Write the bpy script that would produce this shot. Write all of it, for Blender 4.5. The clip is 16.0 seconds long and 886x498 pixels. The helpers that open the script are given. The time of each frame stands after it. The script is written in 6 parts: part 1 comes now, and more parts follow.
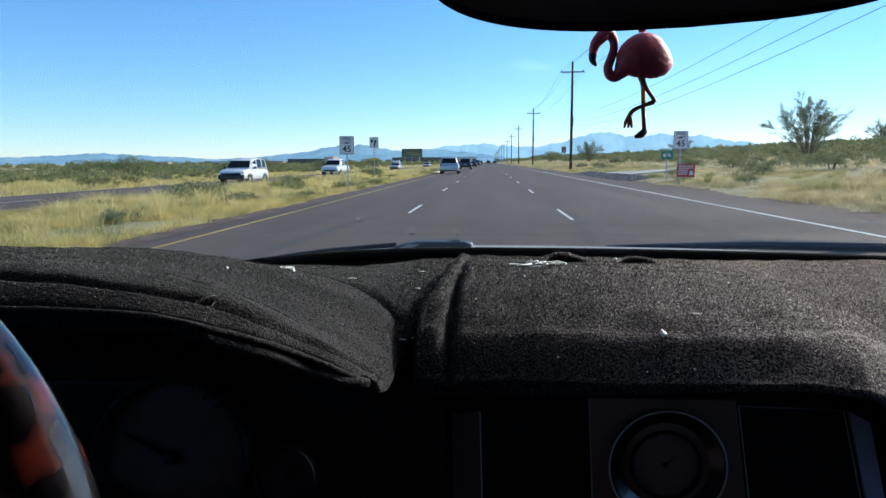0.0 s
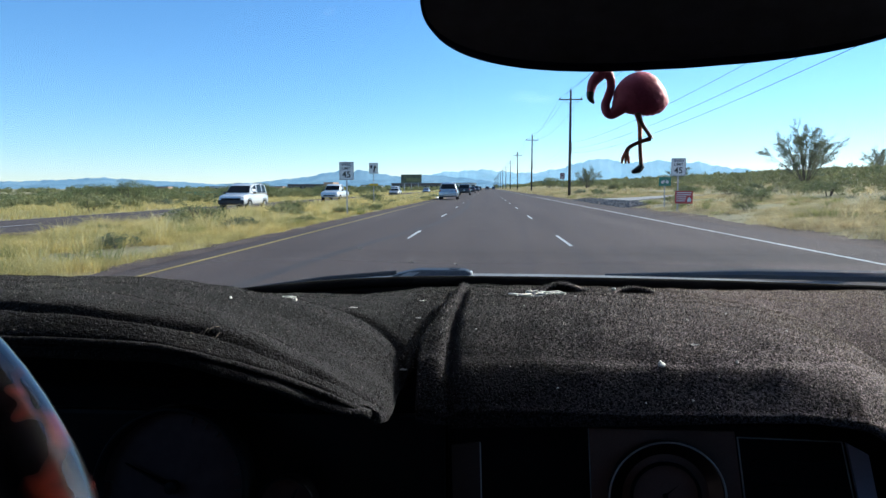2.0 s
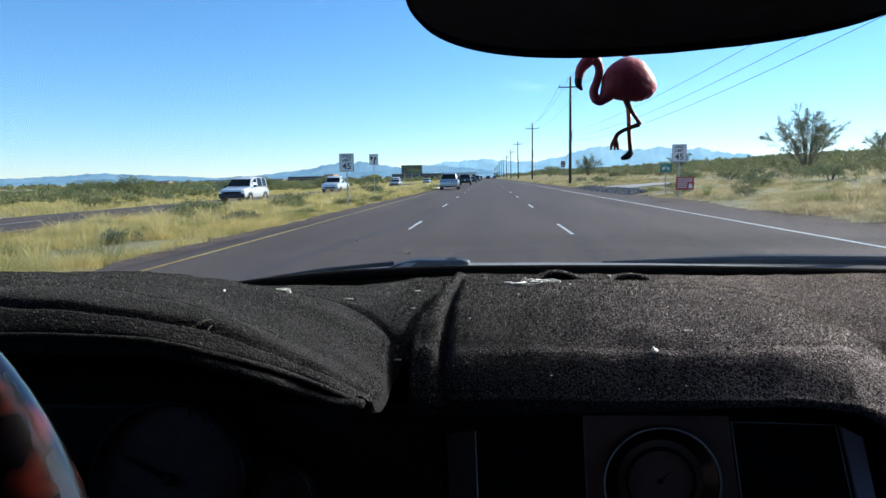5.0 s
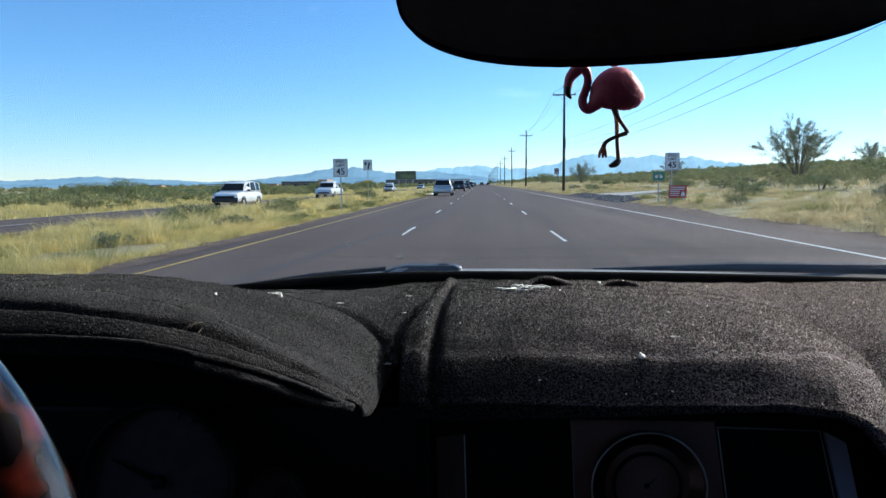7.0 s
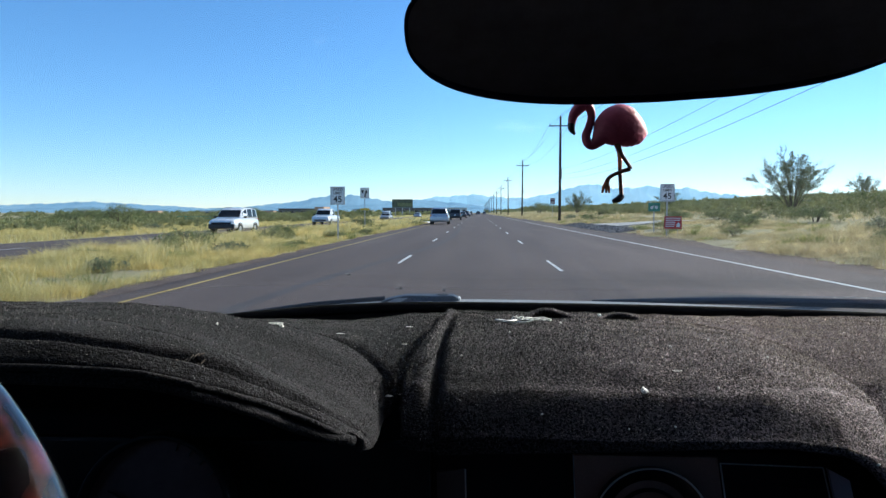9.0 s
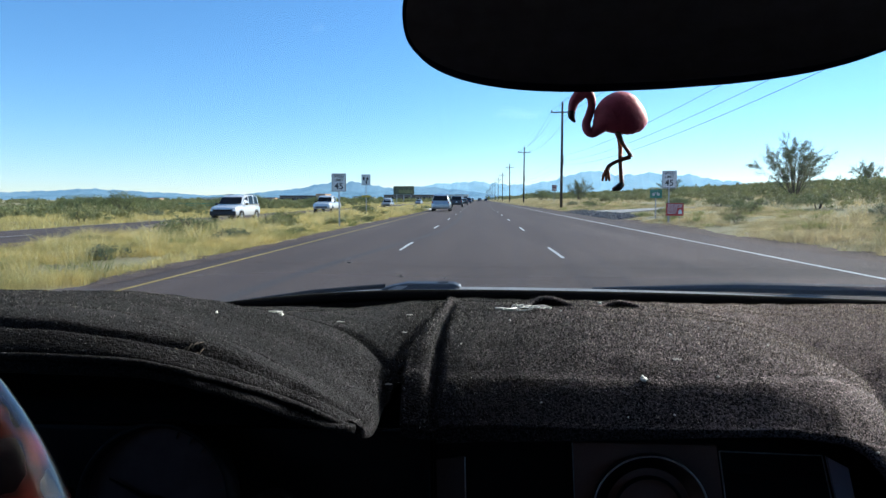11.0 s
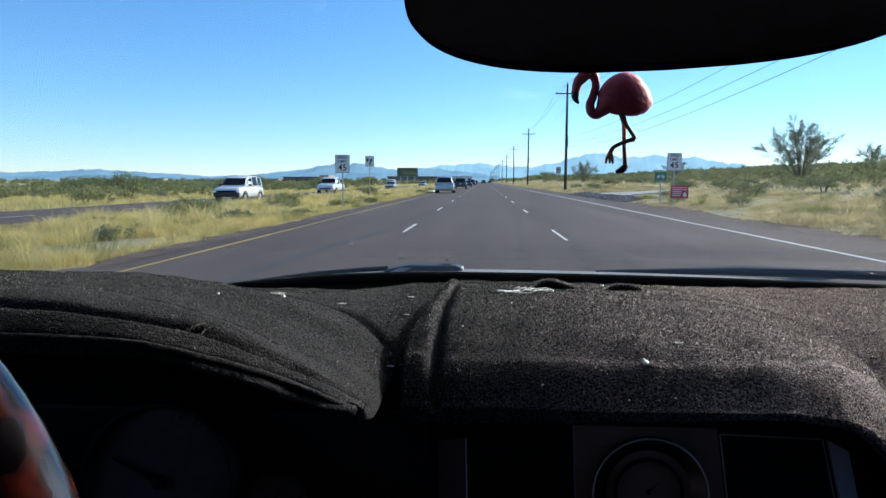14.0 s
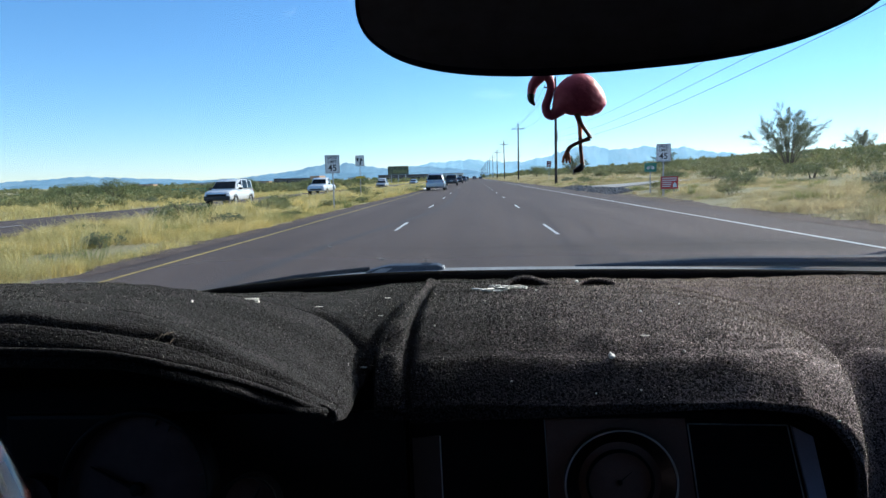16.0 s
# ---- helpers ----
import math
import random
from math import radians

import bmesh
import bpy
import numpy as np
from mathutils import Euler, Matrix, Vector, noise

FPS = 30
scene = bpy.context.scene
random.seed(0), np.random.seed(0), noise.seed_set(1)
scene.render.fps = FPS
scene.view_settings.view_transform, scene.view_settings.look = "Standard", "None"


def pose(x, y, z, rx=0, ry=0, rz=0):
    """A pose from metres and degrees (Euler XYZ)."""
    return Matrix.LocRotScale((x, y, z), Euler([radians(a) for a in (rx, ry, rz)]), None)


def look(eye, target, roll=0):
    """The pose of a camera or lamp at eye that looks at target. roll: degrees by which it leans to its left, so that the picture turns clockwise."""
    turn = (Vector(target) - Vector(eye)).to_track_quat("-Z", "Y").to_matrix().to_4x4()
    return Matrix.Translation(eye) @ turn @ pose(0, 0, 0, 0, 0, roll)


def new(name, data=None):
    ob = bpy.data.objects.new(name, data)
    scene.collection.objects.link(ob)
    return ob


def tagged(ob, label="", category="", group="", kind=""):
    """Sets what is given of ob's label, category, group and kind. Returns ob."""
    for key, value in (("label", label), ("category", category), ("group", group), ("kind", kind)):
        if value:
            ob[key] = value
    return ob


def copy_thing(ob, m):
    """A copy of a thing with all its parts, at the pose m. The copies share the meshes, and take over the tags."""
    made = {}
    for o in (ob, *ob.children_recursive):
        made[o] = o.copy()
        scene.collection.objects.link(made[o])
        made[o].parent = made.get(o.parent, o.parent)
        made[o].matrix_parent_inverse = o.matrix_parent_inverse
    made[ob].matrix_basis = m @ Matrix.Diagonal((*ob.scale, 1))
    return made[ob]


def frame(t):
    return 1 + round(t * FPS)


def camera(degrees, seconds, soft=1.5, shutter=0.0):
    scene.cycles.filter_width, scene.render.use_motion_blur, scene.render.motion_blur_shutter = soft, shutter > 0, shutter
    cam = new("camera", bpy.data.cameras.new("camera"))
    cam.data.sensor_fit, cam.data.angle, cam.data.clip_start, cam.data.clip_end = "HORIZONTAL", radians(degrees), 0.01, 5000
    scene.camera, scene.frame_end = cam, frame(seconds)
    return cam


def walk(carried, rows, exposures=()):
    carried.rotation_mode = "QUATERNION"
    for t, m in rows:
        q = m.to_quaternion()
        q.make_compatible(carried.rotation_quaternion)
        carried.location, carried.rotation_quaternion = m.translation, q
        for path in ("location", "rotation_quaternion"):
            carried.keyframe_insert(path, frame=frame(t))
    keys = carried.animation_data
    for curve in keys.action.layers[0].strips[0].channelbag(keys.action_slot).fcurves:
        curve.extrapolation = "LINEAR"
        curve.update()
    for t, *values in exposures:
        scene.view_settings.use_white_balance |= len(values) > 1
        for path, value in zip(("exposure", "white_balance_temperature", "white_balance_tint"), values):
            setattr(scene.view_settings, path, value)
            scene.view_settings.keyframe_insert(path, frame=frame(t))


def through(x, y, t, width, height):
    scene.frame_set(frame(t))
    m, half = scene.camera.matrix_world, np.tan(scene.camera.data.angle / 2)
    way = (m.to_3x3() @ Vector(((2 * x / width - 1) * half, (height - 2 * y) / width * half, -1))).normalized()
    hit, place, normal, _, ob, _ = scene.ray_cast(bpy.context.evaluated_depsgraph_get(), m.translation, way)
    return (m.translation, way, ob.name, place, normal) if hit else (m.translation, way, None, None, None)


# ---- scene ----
cam = camera(68.0, 16.0, soft=1.4)
PATH = [
    (0, (-0.0089, -0.0368, 1.2244), (-0.1452, 1.9412, 0.9618), -0.35),
    (0.5, (-0.0120, -0.0424, 1.2271), (-0.1489, 1.9420, 1.0189), -0.09),
    (1, (-0.0065, -0.0466, 1.2312), (-0.1317, 1.9408, 1.0451), -0.82),
    (1.5, (-0.0112, -0.0431, 1.2285), (-0.1480, 1.9426, 1.0323), -0.12),
    (2, (-0.0102, -0.0450, 1.2304), (-0.1433, 1.9419, 1.0446), -0.13),
    (2.5, (-0.0059, -0.0473, 1.2308), (-0.1451, 1.9389, 1.0416), -0.47),
    (3, (-0.0072, -0.0418, 1.2289), (-0.1461, 1.9414, 1.0105), -0.41),
    (3.5, (-0.0033, -0.0425, 1.2304), (-0.1443, 1.9420, 1.0260), -0.79),
    (4, (-0.0006, -0.0415, 1.2294), (-0.1489, 1.9393, 0.9966), -1.20),
    (6.5, (-0.0036, -0.0498, 1.2306), (-0.1226, 1.9383, 1.0476), -0.63),
    (7, (0.0012, -0.0498, 1.2296), (-0.1169, 1.9370, 1.0325), -0.57),
    (7.5, (-0.0004, -0.0456, 1.2241), (-0.1326, 1.9409, 1.0338), -0.62),
    (8, (0.0048, -0.0505, 1.2328), (-0.1196, 1.9374, 1.0524), -0.68),
    (8.5, (-0.0020, -0.0473, 1.2284), (-0.1378, 1.9423, 1.0767), -0.20),
    (9, (-0.0049, -0.0520, 1.2331), (-0.1107, 1.9421, 1.1222), 0.02),
    (11.5, (-0.0017, -0.0497, 1.2350), (-0.1140, 1.9408, 1.0762), -0.07),
    (12, (0.0034, -0.0516, 1.2360), (-0.1032, 1.9385, 1.0682), -0.57),
    (12.5, (0.0007, -0.0472, 1.2347), (-0.0903, 1.9409, 1.0369), -0.25),
    (13, (-0.0131, -0.0445, 1.2392), (-0.0821, 1.9432, 1.0290), 0.83),
    (13.5, (-0.0063, -0.0457, 1.2349), (-0.1050, 1.9406, 1.0231), 0.57),
    (14, (-0.0019, -0.0475, 1.2344), (-0.1224, 1.9383, 1.0290), 0.19),
    (14.5, (-0.0057, -0.0453, 1.2360), (-0.1316, 1.9376, 1.0080), 0.60),
    (15, (-0.0095, -0.0448, 1.2360), (-0.1337, 1.9399, 1.0224), 1.01),
    (15.5, (-0.0033, -0.0460, 1.2340), (-0.1273, 1.9377, 1.0112), 0.53),
    (16, (0.0213, -0.0557, 1.2388), (-0.0784, 1.9303, 1.0248), -1.49),
]
walk(cam, [(t, look(eye, target, roll)) for t, eye, target, roll in PATH], exposures=[(0, 0.42, 5950, 2), (16, 0.42, 5950, 2)])

# ---- light ----
SUN_AZ, SUN_EL = 58.0, 30.0          # degrees to the right of the road, and above the horizon
world = bpy.data.worlds.new("sky")
scene.world = world
world.use_nodes = True
wt = world.node_tree
sky = wt.nodes.new("ShaderNodeTexSky")
sky.sky_type, sky.sun_disc = "NISHITA", False
sky.sun_elevation, sky.sun_rotation = radians(SUN_EL), radians(SUN_AZ)
sky.altitude, sky.air_density, sky.dust_density, sky.ozone_density = 1500, 1.05, 0.04, 5.2
wt.nodes["Background"].inputs["Strength"].default_value = 0.144
rich = wt.nodes.new("ShaderNodeHueSaturation")
rich.inputs["Saturation"].default_value = 1.06
rich.inputs["Hue"].default_value = 0.494
tone = wt.nodes.new("ShaderNodeMix")
tone.data_type, tone.blend_type = "RGBA", "MULTIPLY"
tone.inputs[0].default_value = 1.0
tone.inputs[7].default_value = (1.03, 1.0, 1.075, 1)
wt.links.new(sky.outputs[0], tone.inputs[6])
wt.links.new(tone.outputs[2], rich.inputs["Color"])
wt.links.new(rich.outputs[0], wt.nodes["Background"].inputs["Color"])
sun_data = bpy.data.lights.new("sun", "SUN")
sun_data.energy, sun_data.angle, sun_data.color = 5.0, radians(0.8), (1.0, 0.91, 0.79)
sun = new("sun", sun_data)
sun.matrix_world = look((0, 0, 40), (-40 * math.sin(radians(SUN_AZ)), -40 * math.cos(radians(SUN_AZ)), 40 - 40 * math.tan(radians(SUN_EL))))


# ---- materials ----
def nodes_of(name):
    m = bpy.data.materials.new(name)
    m.use_nodes = True
    t = m.node_tree
    return m, t, t.nodes["Principled BSDF"]


def noise_tex(t, scale, detail=4.0, rough=0.6, stretch=None):
    n = t.nodes.new("ShaderNodeTexNoise")
    n.inputs["Scale"].default_value, n.inputs["Detail"].default_value, n.inputs["Roughness"].default_value = scale, detail, rough
    c = t.nodes.new("ShaderNodeTexCoord")
    if stretch:
        mp = t.nodes.new("ShaderNodeMapping")
        mp.inputs["Scale"].default_value = stretch
        t.links.new(c.outputs["Object"], mp.inputs["Vector"])
        t.links.new(mp.outputs[0], n.inputs["Vector"])
    else:
        t.links.new(c.outputs["Object"], n.inputs["Vector"])
    return n


def ramp(t, source, *stops):
    r = t.nodes.new("ShaderNodeValToRGB")
    while len(r.color_ramp.elements) < len(stops):
        r.color_ramp.elements.new(0.5)
    for e, (at, col) in zip(r.color_ramp.elements, stops):
        e.position, e.color = at, (*col, 1)
    t.links.new(source, r.inputs[0])
    return r.outputs[0]


def blend(t, fac, a, b, how="MIX"):
    x = t.nodes.new("ShaderNodeMix")
    x.data_type, x.blend_type = "RGBA", how
    for socket, v in ((x.inputs[0], fac), (x.inputs[6], a), (x.inputs[7], b)):
        if isinstance(v, (int, float)):
            socket.default_value = v
        elif isinstance(v, tuple):
            socket.default_value = (*v, 1)
        else:
            t.links.new(v, socket)
    return x.outputs[2]


def bump(t, bsdf, height, strength, distance):
    b = t.nodes.new("ShaderNodeBump")
    b.inputs["Strength"].default_value, b.inputs["Distance"].default_value = strength, distance
    t.links.new(height, b.inputs["Height"])
    t.links.new(b.outputs[0], bsdf.inputs["Normal"])


def surface(name, lo, hi, scale=8.0, rough=0.6, metal=0.0, grain=60.0, relief=0.2, depth=0.002, coat=0.0, stretch=None):
    """A painted, moulded or earthy surface: two colours mixed by noise at two scales, with a fine relief."""
    m, t, b = nodes_of(name)
    big, fine = noise_tex(t, scale, 5, 0.6, stretch), noise_tex(t, grain, 3, 0.7, stretch)
    mixed = ramp(t, big.outputs["Fac"], (0.3, lo), (0.7, hi))
    shade = ramp(t, fine.outputs["Fac"], (0.25, (0.78, 0.78, 0.78)), (0.75, (1.2, 1.2, 1.2)))
    t.links.new(blend(t, 0.8, mixed, shade, "MULTIPLY"), b.inputs["Base Color"])
    b.inputs["Roughness"].default_value, b.inputs["Metallic"].default_value = rough, metal
    b.inputs["Coat Weight"].default_value = coat
    if relief:
        bump(t, b, fine.outputs["Fac"], relief, depth)
    return m


def leafy(name, stops, rough=0.7, through=0.4, weeds=None):
    """Blades or leaves: each takes its own tone."""
    m, t, b = nodes_of(name)
    g = t.nodes.new("ShaderNodeNewGeometry")
    patches = noise_tex(t, 0.35, 3, 0.6)
    own = ramp(t, g.outputs["Random Per Island"], *stops)
    wide = ramp(t, patches.outputs["Fac"], (0.35, (0.58, 0.62, 0.54)), (0.65, (1.2, 1.14, 1.04)))
    col = blend(t, 0.8, own, wide, "MULTIPLY")
    if weeds:
        spots = noise_tex(t, 0.8, 5, 0.65)
        col = blend(t, ramp(t, spots.outputs["Fac"], (0.50, (0, 0, 0)), (0.66, (0.4, 0.4, 0.4))), col, weeds)
        tufts = noise_tex(t, 2.6, 3, 0.6)
        col = blend(t, 1.0, col, ramp(t, tufts.outputs["Fac"], (0.33, (0.66, 0.62, 0.54)), (0.66, (1.22, 1.22, 1.20))), "MULTIPLY")
    t.links.new(col, b.inputs["Base Color"])
    b.inputs["Roughness"].default_value, b.inputs["Specular IOR Level"].default_value = rough, 0.25
    tr = t.nodes.new("ShaderNodeBsdfTranslucent")
    t.links.new(col, tr.inputs["Color"])
    mx = t.nodes.new("ShaderNodeMixShader")
    mx.inputs[0].default_value = through
    t.links.new(b.outputs[0], mx.inputs[1])
    t.links.new(tr.outputs[0], mx.inputs[2])
    t.links.new(mx.outputs[0], t.nodes["Material Output"].inputs["Surface"])
    return m


def asphalt_material():
    m, t, b = nodes_of("asphalt")
    wide = noise_tex(t, 0.5, 6, 0.65, (1.0, 0.12, 1.0))
    grit, speck = noise_tex(t, 130, 3, 0.8), noise_tex(t, 5, 6, 0.7)
    col = ramp(t, wide.outputs["Fac"], (0.3, (0.084, 0.062, 0.053)), (0.5, (0.105, 0.078, 0.066)), (0.72, (0.128, 0.096, 0.082)))
    col = blend(t, 0.7, col, ramp(t, speck.outputs["Fac"], (0.3, (0.85, 0.85, 0.85)), (0.7, (1.12, 1.12, 1.12))), "MULTIPLY")
    col = blend(t, 0.9, col, ramp(t, grit.outputs["Fac"], (0.3, (0.6, 0.6, 0.6)), (0.72, (1.5, 1.5, 1.5))), "MULTIPLY")
    # darker wheel paths and an oil line along each lane
    wave = t.nodes.new("ShaderNodeTexWave")
    wave.wave_type, wave.bands_direction = "BANDS", "X"
    wave.inputs["Scale"].default_value, wave.inputs["Distortion"].default_value, wave.inputs["Detail Scale"].default_value = 0.172, 0.6, 0.3
    c = t.nodes.new("ShaderNodeTexCoord")
    t.links.new(c.outputs["Object"], wave.inputs["Vector"])
    col = blend(t, 0.6, col, ramp(t, wave.outputs["Fac"], (0.0, (0.88, 0.88, 0.9)), (1.0, (1.08, 1.07, 1.06))), "MULTIPLY")
    t.links.new(col, b.inputs["Base Color"])
    b.inputs["Roughness"].default_value, b.inputs["Specular IOR Level"].default_value = 0.85, 0.3
    bump(t, b, grit.outputs["Fac"], 0.5, 0.006)
    return m


def lightened(t):
    """Paints side light into the wool: brighter and browner towards the passenger's side, patchy."""
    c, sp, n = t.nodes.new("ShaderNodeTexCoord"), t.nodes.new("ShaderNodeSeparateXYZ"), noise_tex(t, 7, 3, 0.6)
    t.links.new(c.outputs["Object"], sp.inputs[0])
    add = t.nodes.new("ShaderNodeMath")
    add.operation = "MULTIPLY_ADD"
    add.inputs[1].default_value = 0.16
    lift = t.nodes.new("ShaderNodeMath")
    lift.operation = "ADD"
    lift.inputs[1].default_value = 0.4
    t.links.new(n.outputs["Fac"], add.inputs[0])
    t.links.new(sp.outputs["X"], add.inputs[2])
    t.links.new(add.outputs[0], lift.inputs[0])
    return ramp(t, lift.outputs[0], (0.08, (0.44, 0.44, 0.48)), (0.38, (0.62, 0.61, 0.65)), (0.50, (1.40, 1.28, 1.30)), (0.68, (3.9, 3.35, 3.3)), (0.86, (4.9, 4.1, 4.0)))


def carpet_material():
    """Felted dashboard cover: near-black pile with pale fibres in it."""
    m, t, b = nodes_of("dash_carpet")
    pile, fleck, wide = noise_tex(t, 480, 2, 0.8), noise_tex(t, 700, 2, 0.9), noise_tex(t, 9, 4, 0.6)
    col = ramp(t, wide.outputs["Fac"], (0.3, (0.0118, 0.0115, 0.0132)), (0.7, (0.0182, 0.0172, 0.0188)))
    col = blend(t, 1.0, col, ramp(t, pile.outputs["Fac"], (0.43, (0.10, 0.10, 0.10)), (0.60, (2.2, 2.2, 2.2))), "MULTIPLY")
    col = blend(t, ramp(t, fleck.outputs["Fac"], (0.62, (0, 0, 0)), (0.70, (0.5, 0.5, 0.5))), col, (0.22, 0.21, 0.20))
    # light from the passenger's side, multiplied into the base colour
    col = blend(t, 1.0, col, lightened(t), "MULTIPLY")
    t.links.new(col, b.inputs["Base Color"])
    b.inputs["Roughness"].default_value, b.inputs["Specular IOR Level"].default_value = 0.95, 0.1
    b.inputs["Sheen Weight"].default_value, b.inputs["Sheen Roughness"].default_value = 0.015, 0.5
    bump(t, b, pile.outputs["Fac"], 1.0, 0.0022)
    return m


def tortoise_material():
    """Lacquered burl rim: dark brown with red-orange flames."""
    m, t, b = nodes_of("burl_lacquer")
    n = noise_tex(t, 50, 2, 0.45)
    col = ramp(t, n.outputs["Fac"], (0.55, (0.003, 0.002, 0.003)), (0.60, (0.018, 0.003, 0.003)), (0.72, (0.085, 0.011, 0.007)))
    t.links.new(col, b.inputs["Base Color"])
    b.inputs["Roughness"].default_value, b.inputs["Coat Weight"].default_value, b.inputs["Coat Roughness"].default_value = 0.35, 1.0, 0.14
    b.inputs["Specular IOR Level"].default_value = 0.10
    return m


def glass_material(name, rough=0.0):
    m, t, b = nodes_of(name)
    b.inputs["Base Color"].default_value = (0.97, 0.985, 0.98, 1)
    b.inputs["Transmission Weight"].default_value, b.inputs["Roughness"].default_value, b.inputs["IOR"].default_value = 1.0, rough, 1.45
    return m


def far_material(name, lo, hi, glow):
    """Distant slopes: the haze of kilometres of bright air, painted as colour and glow."""
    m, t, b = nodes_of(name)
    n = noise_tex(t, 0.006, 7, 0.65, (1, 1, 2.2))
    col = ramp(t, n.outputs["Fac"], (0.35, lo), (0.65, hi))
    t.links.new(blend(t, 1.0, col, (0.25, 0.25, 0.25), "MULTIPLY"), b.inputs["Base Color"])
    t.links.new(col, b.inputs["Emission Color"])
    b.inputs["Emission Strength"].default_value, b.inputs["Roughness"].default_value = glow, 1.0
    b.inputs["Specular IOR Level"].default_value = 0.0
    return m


ASPHALT = asphalt_material()
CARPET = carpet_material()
BURL = tortoise_material()
GLASS = glass_material("clear_glass")
SKID = surface("tyre_marked_asphalt", (0.058, 0.046, 0.041), (0.080, 0.062, 0.054), 2, 0.8, grain=130, relief=0.4, depth=0.005)
WHITE_PAINT = surface("white_line_paint", (0.50, 0.50, 0.48), (0.78, 0.77, 0.74), 6, 0.7, grain=40, relief=0.3)
YELLOW_PAINT = surface("yellow_line_paint", (0.44, 0.31, 0.07), (0.58, 0.43, 0.13), 4, 0.7, grain=40, relief=0.3)
WEEDY_SOIL = surface("desert_soil_with_weeds", (0.30, 0.24, 0.15), (0.46, 0.38, 0.24), 0.25, 0.95, grain=4, relief=0.6, depth=0.03)


def overgrow(m):
    """Low green weeds over the soil, in broken patches."""
    t, b = m.node_tree, m.node_tree.nodes["Principled BSDF"]
    old = b.inputs["Base Color"].links[0].from_socket
    n, f = noise_tex(t, 0.10, 6, 0.7), noise_tex(t, 1.6, 4, 0.7)
    green = ramp(t, f.outputs["Fac"], (0.3, (0.23, 0.20, 0.075)), (0.7, (0.42, 0.37, 0.16)))
    t.links.new(blend(t, ramp(t, n.outputs["Fac"], (0.34, (0.15, 0.15, 0.15)), (0.56, (0.9, 0.9, 0.9))), old, green), b.inputs["Base Color"])


overgrow(WEEDY_SOIL)
GRAVEL = surface("verge_gravel", (0.085, 0.055, 0.042), (0.150, 0.105, 0.080), 1.2, 0.95, grain=26, relief=0.9, depth=0.02)
GRASS_TAN = leafy("dry_grass", ((0.0, (0.54, 0.44, 0.25)), (0.4, (0.63, 0.53, 0.33)), (0.75, (0.72, 0.63, 0.42)), (1.0, (0.52, 0.45, 0.24))), 0.7, 0.5, (0.34, 0.31, 0.16))
GRASS_YELLOW = leafy("yellowing_grass", ((0.0, (0.66, 0.53, 0.21)), (0.4, (0.79, 0.65, 0.29)), (0.75, (0.88, 0.76, 0.40)), (1.0, (0.61, 0.54, 0.20))), 0.7, 0.5, (0.38, 0.37, 0.14))
GRASS_STRAW = leafy("straw_tussock", ((0.0, (0.70, 0.56, 0.22)), (0.4, (0.84, 0.70, 0.33)), (0.75, (0.93, 0.82, 0.48)), (1.0, (0.60, 0.50, 0.18))), 0.7, 0.5)
GRASS_GREEN = leafy("green_roadside_weeds", ((0.0, (0.22, 0.25, 0.09)), (0.5, (0.33, 0.35, 0.13)), (1.0, (0.50, 0.48, 0.20))), 0.7, 0.35)
LEAF_OLIVE = leafy("olive_leaves", ((0.0, (0.17, 0.20, 0.095)), (0.5, (0.235, 0.265, 0.12)), (1.0, (0.31, 0.33, 0.165))), through=0.25)
LEAF_SCRUB = leafy("scrub_leaves", ((0.0, (0.22, 0.225, 0.10)), (0.5, (0.285, 0.29, 0.13)), (1.0, (0.39, 0.385, 0.195))), through=0.22)
LEAF_GREY = leafy("greygreen_leaves", ((0.0, (0.14, 0.17, 0.10)), (0.5, (0.22, 0.25, 0.16)), (1.0, (0.32, 0.34, 0.24))))
BARK = surface("grey_brown_bark", (0.07, 0.055, 0.04), (0.15, 0.12, 0.09), 6, 0.9, grain=40, relief=0.6, depth=0.01)
POLE_WOOD = surface("creosoted_pole_wood", (0.026, 0.021, 0.018), (0.055, 0.044, 0.036), 3, 0.85, grain=30, relief=0.6, depth=0.008, stretch=(1, 1, 0.06))
STEEL = surface("galvanised_steel", (0.34, 0.35, 0.36), (0.48, 0.49, 0.50), 10, 0.45, 0.8, relief=0.1)
SIGN_BACK = surface("sign_aluminium_back", (0.40, 0.41, 0.42), (0.50, 0.51, 0.52), 8, 0.5, 0.6, relief=0.05)
SIGN_WHITE = surface("sign_white_sheet", (0.66, 0.67, 0.67), (0.76, 0.77, 0.77), 5, 0.45, relief=0.0)
SIGN_GREEN = surface("sign_green_sheet", (0.01, 0.17, 0.12), (0.02, 0.22, 0.155), 5, 0.45, relief=0.0)
SIGN_RED = surface("sign_red_sheet", (0.42, 0.02, 0.025), (0.52, 0.035, 0.04), 5, 0.5, relief=0.0)
SIGN_YELLOW = surface("sign_yellow_sheet", (0.6, 0.4, 0.03), (0.68, 0.46, 0.05), 5, 0.5, relief=0.0)
SIGN_BLACK = surface("sign_black_print", (0.012, 0.012, 0.014), (0.02, 0.02, 0.022), 5, 0.5, relief=0.0)
# dim and bright copies of one pile; the bright one imitates side light
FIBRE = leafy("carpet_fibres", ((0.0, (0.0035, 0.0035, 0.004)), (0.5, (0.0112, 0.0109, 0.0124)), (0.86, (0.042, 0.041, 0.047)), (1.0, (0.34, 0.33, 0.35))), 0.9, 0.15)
FIBRE_LIT = leafy("lit_carpet_fibres", ((0.0, (0.028, 0.023, 0.0225)), (0.5, (0.115, 0.095, 0.092)), (0.86, (0.36, 0.305, 0.295)), (1.0, (0.62, 0.56, 0.54))), 0.9, 0.15)
